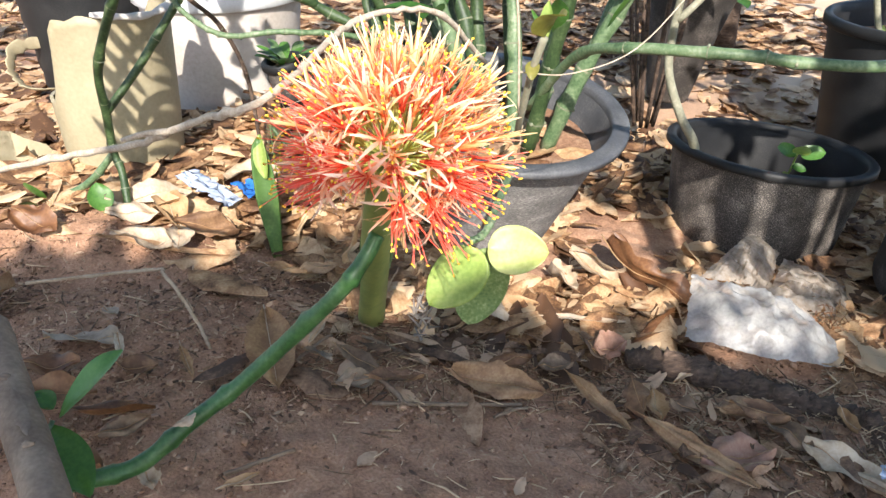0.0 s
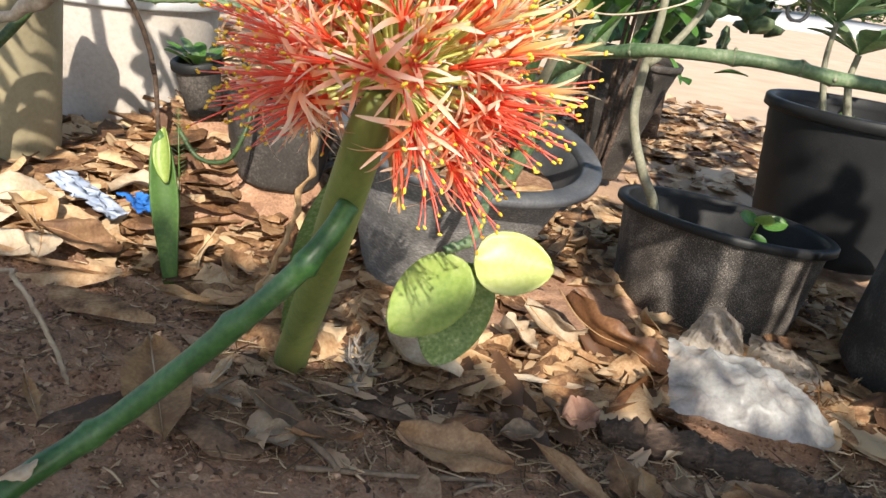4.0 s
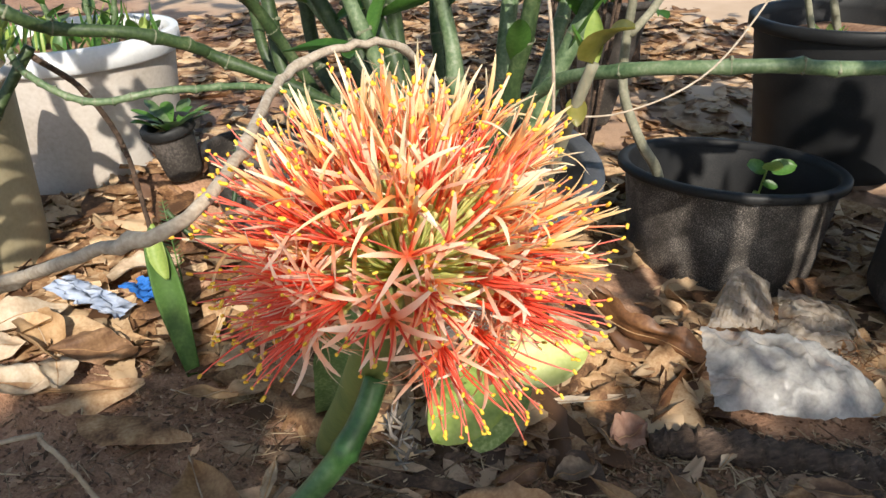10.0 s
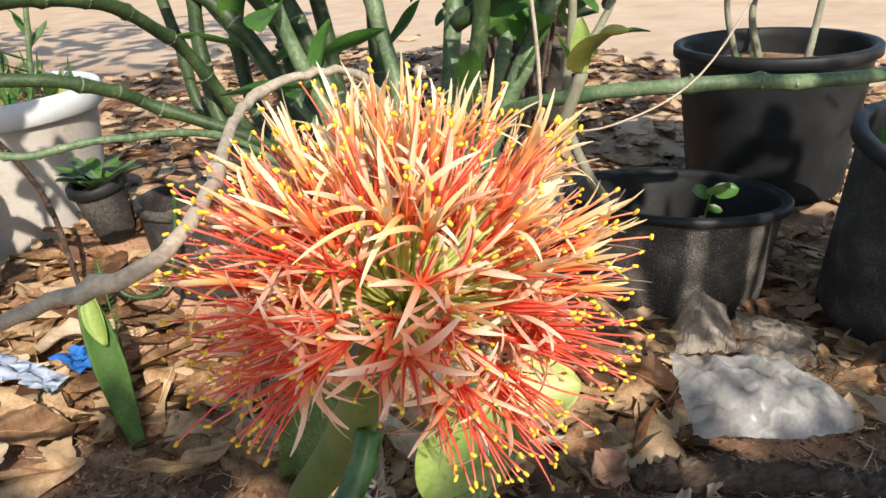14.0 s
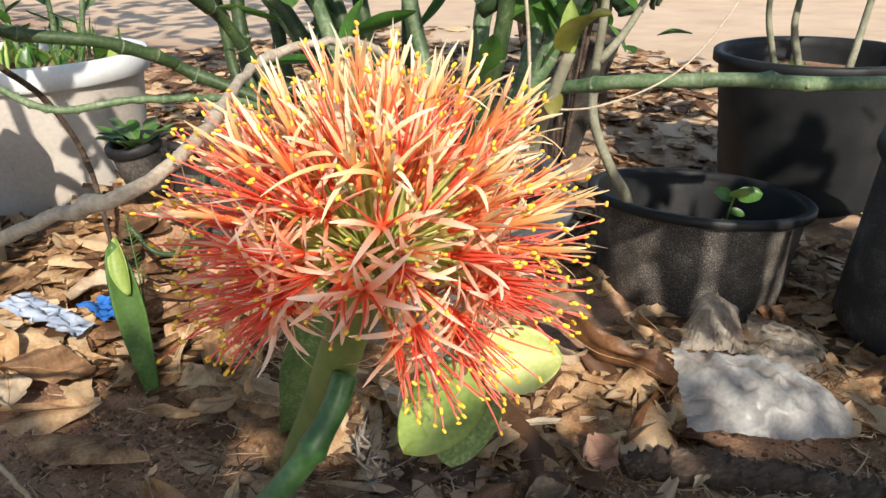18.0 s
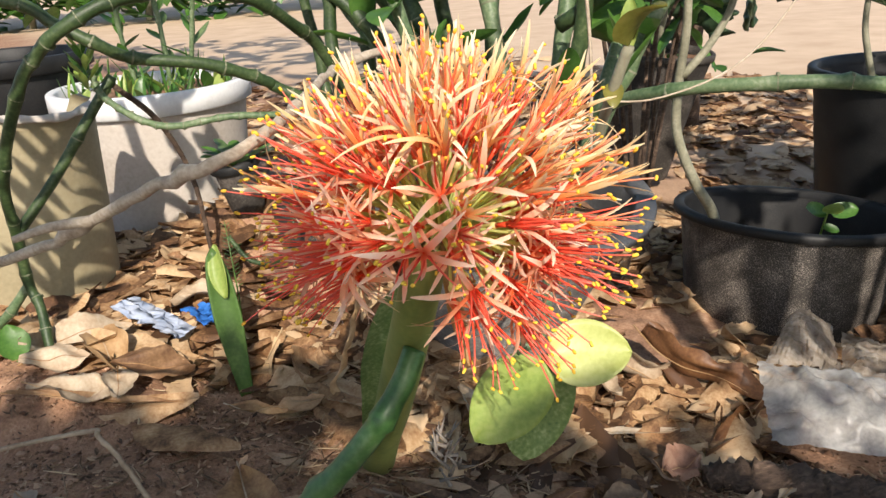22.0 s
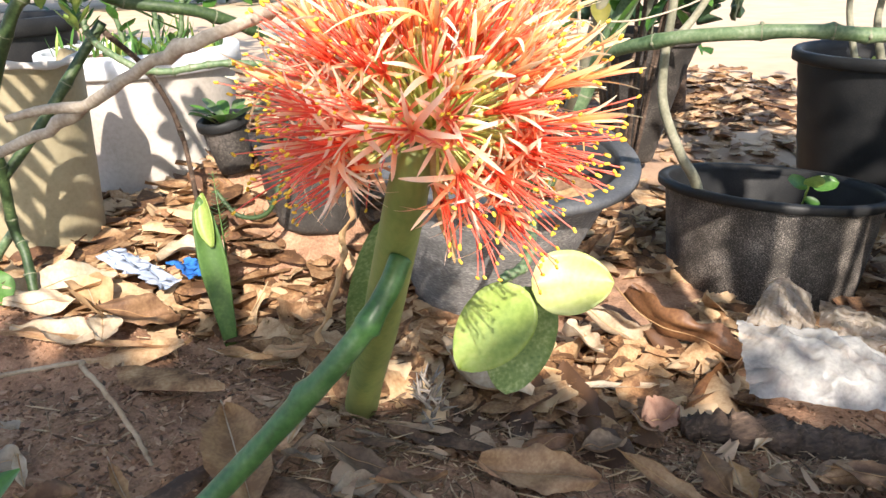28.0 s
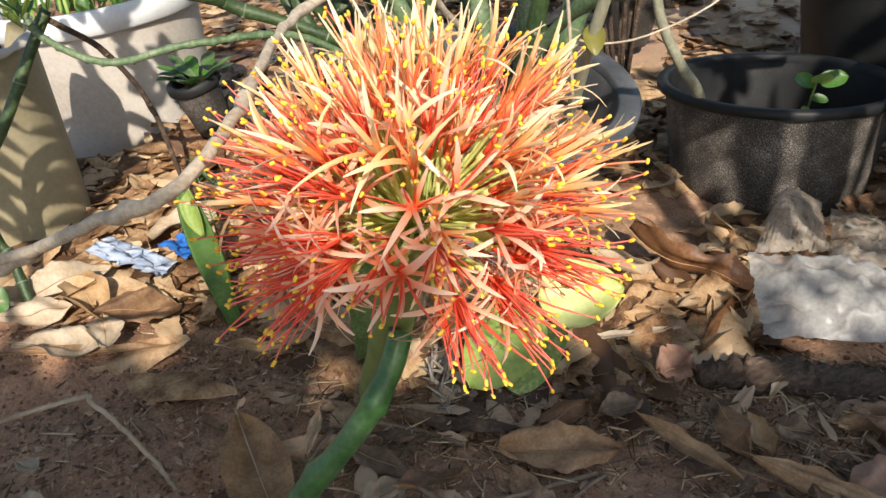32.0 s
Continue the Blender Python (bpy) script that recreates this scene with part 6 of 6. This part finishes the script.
def on_ground(*xy, up=0.029):
    return [(x, y, earth(x, y) + up) for x, y in xy]


sheet("wrapper", "crumpled bright blue plastic wrapper", "rubbish", on_ground((-0.318, 1.062), (-0.285, 1.050), (-0.264, 1.09), (-0.302, 1.10)), BLUE, 0.012, 5.0, 14, 60)
sheet("wrapper", "crumpled pale blue and white wrapper", "rubbish", on_ground((-0.385, 1.030), (-0.315, 1.01), (-0.30, 1.045), (-0.365, 1.062)), PALEWRAP, 0.010, 6.0, 16, 60)
sheet("wrapper", "scrap of silver foil wrapper", "rubbish", on_ground((0.44, 0.57), (0.48, 0.55), (0.49, 0.58), (0.45, 0.59), up=0.01), PALEWRAP, 0.010, 7.0, 14, 60)
# clump of coir fibre
s = Shape()
cf = random.Random(4)
for k in range(90):
    p = Vector((0.505 + cf.gauss(0, 0.014), 0.86 + cf.gauss(0, 0.016), -0.105 + abs(cf.gauss(0, 0.010))))
    d = Vector((cf.uniform(-1, 1), cf.uniform(-1, 1), cf.uniform(-0.2, 0.7))).normalized() * cf.uniform(0.012, 0.03)
    s.tube([p, p + d * 0.5 + Vector((0, 0, 0.004)), p + d], 0.0006, 4)
tagged(part("coir_clump", s, RUSTLEAF), "clump of brown coir fibre beside the bag", "fibre")

# stones and clods
for k, (x, y, r) in enumerate([(-0.52, 1.02, 0.03)]):
    s = Shape()
    s.ball((0, 0, 0), (r, r * 0.8, r * 0.25), n=14, rough=0.25, seed=k)
    ob = part("soil_clod", s, CLOD)
    ob.location = (x, y, earth(x, y))
    tagged(ob, "smooth lump of packed reddish soil", "clod")

# ---- distance ----
slab = Shape()
v = [(x, y, z) for z in (-0.2, -0.035) for x, y in ((3.6, 10.5), (16, 9.5), (24, 20), (5.0, 20.5))]
slab.put(v, [(4, 5, 6, 7), (0, 1, 5, 4), (1, 2, 6, 5), (2, 3, 7, 6), (3, 0, 4, 7)])
tagged(part("pavement", slab, CONCRETE), "pale concrete paving beyond the sand", "pavement", kind="structure")


def shrub_far(at, w, h, n, label, mat):
    ob = thing("hedge", label, "hedge", at)
    s = Shape()
    r = random.Random(int(at[0] * 10))
    for k in range(n):
        p = Vector((r.uniform(-w, w), r.uniform(-0.6, 0.6), h * r.random() ** 0.7 * (0.75 + 0.25 * math.sin(k))))
        s.blade(r.uniform(0.24, 0.40), r.uniform(0.12, 0.20), aim(p, p + Vector((r.uniform(-1, 1), r.uniform(-1, 0.3), r.uniform(-0.2, 1)))), "leaf", -0.4, 0.5, 0, 4, 2)
    part("foliage", s, mat, ob)
    t = Shape()
    for k in range(5):
        x = (k - 2) * w * 0.4
        t.tube([(x, 0, -0.1), (x + 0.1, 0, h * 0.5), (x, 0, h * 0.9)], [0.04, 0.03, 0.01], 8)
    part("trunk", t, STALK, ob)


# paler leaf colour stands in for sun and haze on this hedge
shrub_far((11.5, 21.5, -0.06), 3.6, 2.6, 6500, "sunlit green hedge far off", PADDLE)
shrub_far((-3.5, 9.0, -0.06), 3.0, 2.0, 3000, "green hedge at the edge of the yard", GREEN)
mb = thing("motorcycle", "parked motorcycle with blue cover far off", "motorcycle", (6.95, 12.77, -0.035))
mb.scale = (0.75, 0.75, 0.75)
for x in (-0.45, 0.45):
    s = Shape()
    s.tube([(x + 0.26 * math.cos(a * 0.3927), 0, 0.28 + 0.26 * math.sin(a * 0.3927)) for a in range(17)], 0.045, 8, cap=False)
    s.ball((x, 0, 0.28), (0.05, 0.06, 0.05), n=5)
    part("wheel", s, BLACK, mb)
s = Shape()
s.ball((0.0, 0, 0.5), (0.42, 0.16, 0.17), n=8, rough=0.3)
part("body", s, WHITE, mb)
s = Shape()
s.ball((-0.05, 0, 0.72), (0.4, 0.2, 0.13), n=8, rough=0.4)
part("cover", s, BLUE, mb, "blue plastic cover")


# ---- unseen shade tree behind the camera ----
def shade_tree():
    """Added out of view: its crown throws the shade on the near soil and the flecks of light on the pots."""
    ob = thing("shade_tree", "unseen leafy tree added to shade the near soil", "tree", (1.15, -2.3, -0.06))
    t = Shape()
    t.tube(spline([(0, 0, -0.1), (0.03, 0.05, 0.5), (-0.05, 0.0, 1.0), (-0.2, 0.05, 1.5)], 6), taper(19, 0.11, 0.06), 12)
    part("trunk", t, BARK, ob)
    r = random.Random(3)
    up = -SUN
    s = Shape()
    o = Vector((1.15, -2.3, -0.06))

    def leaf(gx, gy, dist, size):
        if size > 0.045 and 0.26 < gx < 0.57 and 0.70 < gy < 1.02:
            return
        p = Vector((gx, gy, -0.05)) + up * dist - o
        s.blade(size, size * 0.5, aim(p, p + Vector((r.uniform(-1, 1), r.uniform(-1, 1), r.uniform(-0.5, 0.5)))), "leaf", 0.3, 0.4, 0, 4, 2)
    for k in range(5400):
        gx, gy = r.uniform(-1.5, 1.7), r.uniform(-1.4, 0.95)
        edge = 0.85 + 0.05 * smooth(-0.34, -0.2, gx) - 0.14 * smooth(-0.12, 0.03, gx) - 0.05 * smooth(0.1, 0.3, gx) + 0.04 * noise.noise((gx * 5, 1, 2))
        if gy < edge and ((gx - 0.1) / 1.55) ** 2 + ((gy - 0.1) / 1.35) ** 2 < 1 + 0.35 * noise.noise((gx * 2.5, gy * 2.5, 1)):
            leaf(gx, gy, r.uniform(2.2, 3.4), r.uniform(0.10, 0.16))
    for k in range(1500):
        gx = r.uniform(-0.75, 0.65)
        leaf(gx, r.uniform(0.25, 0.72 - 0.14 * smooth(0.0, 0.25, gx) + 0.07 * smooth(-0.15, -0.3, gx)), r.uniform(2.2, 3.4), r.uniform(0.10, 0.16))
    # a few leaves added to fleck the bag
    for k in range(26):
        leaf(r.uniform(0.29, 0.54), r.uniform(0.76, 1.02), r.uniform(1.7, 2.1), 0.044)
    for k in range(520):
        gx, gy = r.uniform(-1.3, 1.9), r.uniform(0.8, 2.4)
        if -0.16 < gx < 0.30 and 0.7 < gy < 1.5 or gx < -0.08 and 1.0 < gy < 2.1 or gx < 0.3 and r.random() < 0.6 or 0.35 < gx < 0.75 and 0.95 < gy < 1.4:
            continue
        if r.random() < 0.28 + 0.15 * smooth(0.28, 0.5, gx) * smooth(2.0, 1.7, gy):
            leaf(gx, gy, r.uniform(1.9, 3.2), r.uniform(0.06, 0.11))
    # drooping sprays, added out of view to throw clear leaf shadows on the pots
    tw = Shape()

    def towards_sun(p, way, length, width):
        """A leaf on a spray, its face turned to the sun."""
        y = Vector(way)
        y = (y - up * y.dot(up)).normalized()
        s.blade(length, width, Matrix.Translation(p) @ Matrix((y.cross(up), y, up)).transposed().to_4x4(), "leaf", 0.25, 0.3, 0.05, 8, 4, seed=p[0] * 31)
    for gx, gy, ex, ey, dist, n, ln, wd, pinnate in ((-0.480, 1.18, -0.440, 1.52, 0.90, 8, 0.080, 0.015, True),):
        line = [Vector((gx + (ex - gx) * u + 0.02 * math.sin(u * 5 + gx * 9), gy + (ey - gy) * u, -0.05)) + up * (dist + 0.06 * u) - o for u in (0, 0.25, 0.5, 0.75, 1)]
        tw.tube(spline([Vector((gx * 0.8, gy - 0.5, -0.05)) + up * 2.3 - o] + line, 5), 0.0055, 6)
        run = line[-1] - line[0]
        for k in range(n):
            p = line[0].lerp(line[-1], (k + 0.4) / n)
            for side in (-1, 1):
                a = radians(50) * side if pinnate else r.uniform(-2.6, 2.6)
                towards_sun(p, Matrix.Rotation(a, 3, up) @ run, ln * r.uniform(0.8, 1.15), wd * r.uniform(0.8, 1.2))

    def over_pot(x, z):
        """The place up the sun's way from a spot on the cream pot's wall."""
        return Vector((x, 1.555 - math.sqrt(max(0.0, 0.0216 - (x + 0.432) ** 2)), z)) + up * 0.82 - o
    # added unseen branchlet, fitted to the camera's view of shadows on the cream pot
    for width, spots in ((0.006, ((-0.291, 0.00), (-0.321, 0.045), (-0.340, 0.095), (-0.352, 0.125))), (0.010, ((-0.421, 0.00), (-0.424, 0.075), (-0.433, 0.165), (-0.440, 0.215))), (0.007, ((-0.426, 0.085), (-0.380, 0.050), (-0.362, 0.020), (-0.372, -0.015))), (0.004, ((-0.365, 0.045), (-0.366, 0.075), (-0.345, 0.100))), (0.008, ((-0.400, 0.235), (-0.380, 0.185), (-0.355, 0.135)))):
        tw.tube(spline([over_pot(*q) for q in spots], 5), width, 6)
    for x, z, ang, ln, wd in ((-0.392, 0.112, 0.3, 0.042, 0.030), (-0.380, 0.175, 1.2, 0.060, 0.034), (-0.350, 0.165, -0.6, 0.055, 0.030), (-0.356, 0.125, 2.4, 0.045, 0.026), (-0.333, 0.120, -1.0, 0.045, 0.022), (-0.345, 0.090, 3.6, 0.034, 0.020), (-0.410, 0.205, 1.9, 0.050, 0.026), (-0.372, 0.218, 0.4, 0.045, 0.024), (-0.325, 0.175, -1.5, 0.040, 0.022), (-0.320, 0.075, 2.0, 0.032, 0.018)):
        towards_sun(over_pot(x, z), Matrix.Rotation(ang, 3, up) @ Vector((1, 0, 0)), ln, wd)
    part("twig", tw, BARK, ob)
    # more unseen leaves, added to dapple the ground behind the tub
    for k in range(620):
        gx, gy = r.uniform(0.40, 1.5), r.uniform(0.98, 2.7)
        if gx < 0.74 and gy < 1.40 or 0.40 < gx < 0.85 and 1.5 < gy < 2.0 and r.random() < 0.7:
            continue
        if noise.noise((gx * 7, gy * 4, 3)) > -0.12:
            leaf(gx, gy, r.uniform(1.65, 2.0), r.uniform(0.06, 0.10))
    # unseen long leaves added to block sun, leaving upright streaks on the tub
    for gx, width, g0, g1, lean in ((0.375, 0.06, 0.95, 1.36, 0.01), (0.427, 0.05, 1.21, 1.4, 0.0), (0.423, 0.04, 0.92, 1.09, 0.006), (0.463, 0.05, 0.94, 1.38, -0.012), (0.475, 0.026, 0.96, 1.36, 0.016), (0.547, 0.07, 0.94, 1.38, 0.01), (0.56, 0.05, 0.95, 1.36, -0.014), (0.618, 0.02, 0.95, 1.36, 0.012), (0.68, 0.07, 0.94, 1.38, 0.006), (0.73, 0.06, 0.94, 1.38, 0.0)):
        p = [Vector((gx + lean * q, gy, -0.05)) + up * 1.62 - o for q, gy in ((-1, g0), (1, g1))]
        s.blade((p[1] - p[0]).length, width, aim(p[0], p[1]), "strap", 0.05, 0.2, 0.10, 20, 4, seed=gx * 40, ragged=0.5)
    # leaves added to shade the far left, the right edge and behind the flower
    for k in range(760):
        leaf(r.uniform(-2.8, 0.45), r.uniform(2.1, 5.8), r.uniform(2.6, 4.4), r.uniform(0.12, 0.22))
    for k in range(360):
        gx, gy = r.uniform(0.53, 1.3), r.uniform(0.74, 1.2)
        if gx > 0.72 or gy < 0.92:
            leaf(gx, gy, r.uniform(2.0, 3.2), r.uniform(0.07, 0.12))
    for k in range(60):
        leaf(r.uniform(-0.10, 0.16), r.uniform(1.55, 2.4), r.uniform(2.2, 3.2), r.uniform(0.08, 0.13))
    part("crown", s, GREEN, ob)
    b = Shape()
    for k in range(9):
        e = Vector((r.uniform(-1.2, 1.4), r.uniform(-1.0, 0.5), -0.05)) + up * 2.8 - o
        b.tube(spline([(-0.12, 0.03, 1.3), e * 0.5 + Vector((-0.1, -0.2, 0.85)), e], 5), taper(11, 0.05, 0.012), 8)
    part("limb", b, BARK, ob)


shade_tree()
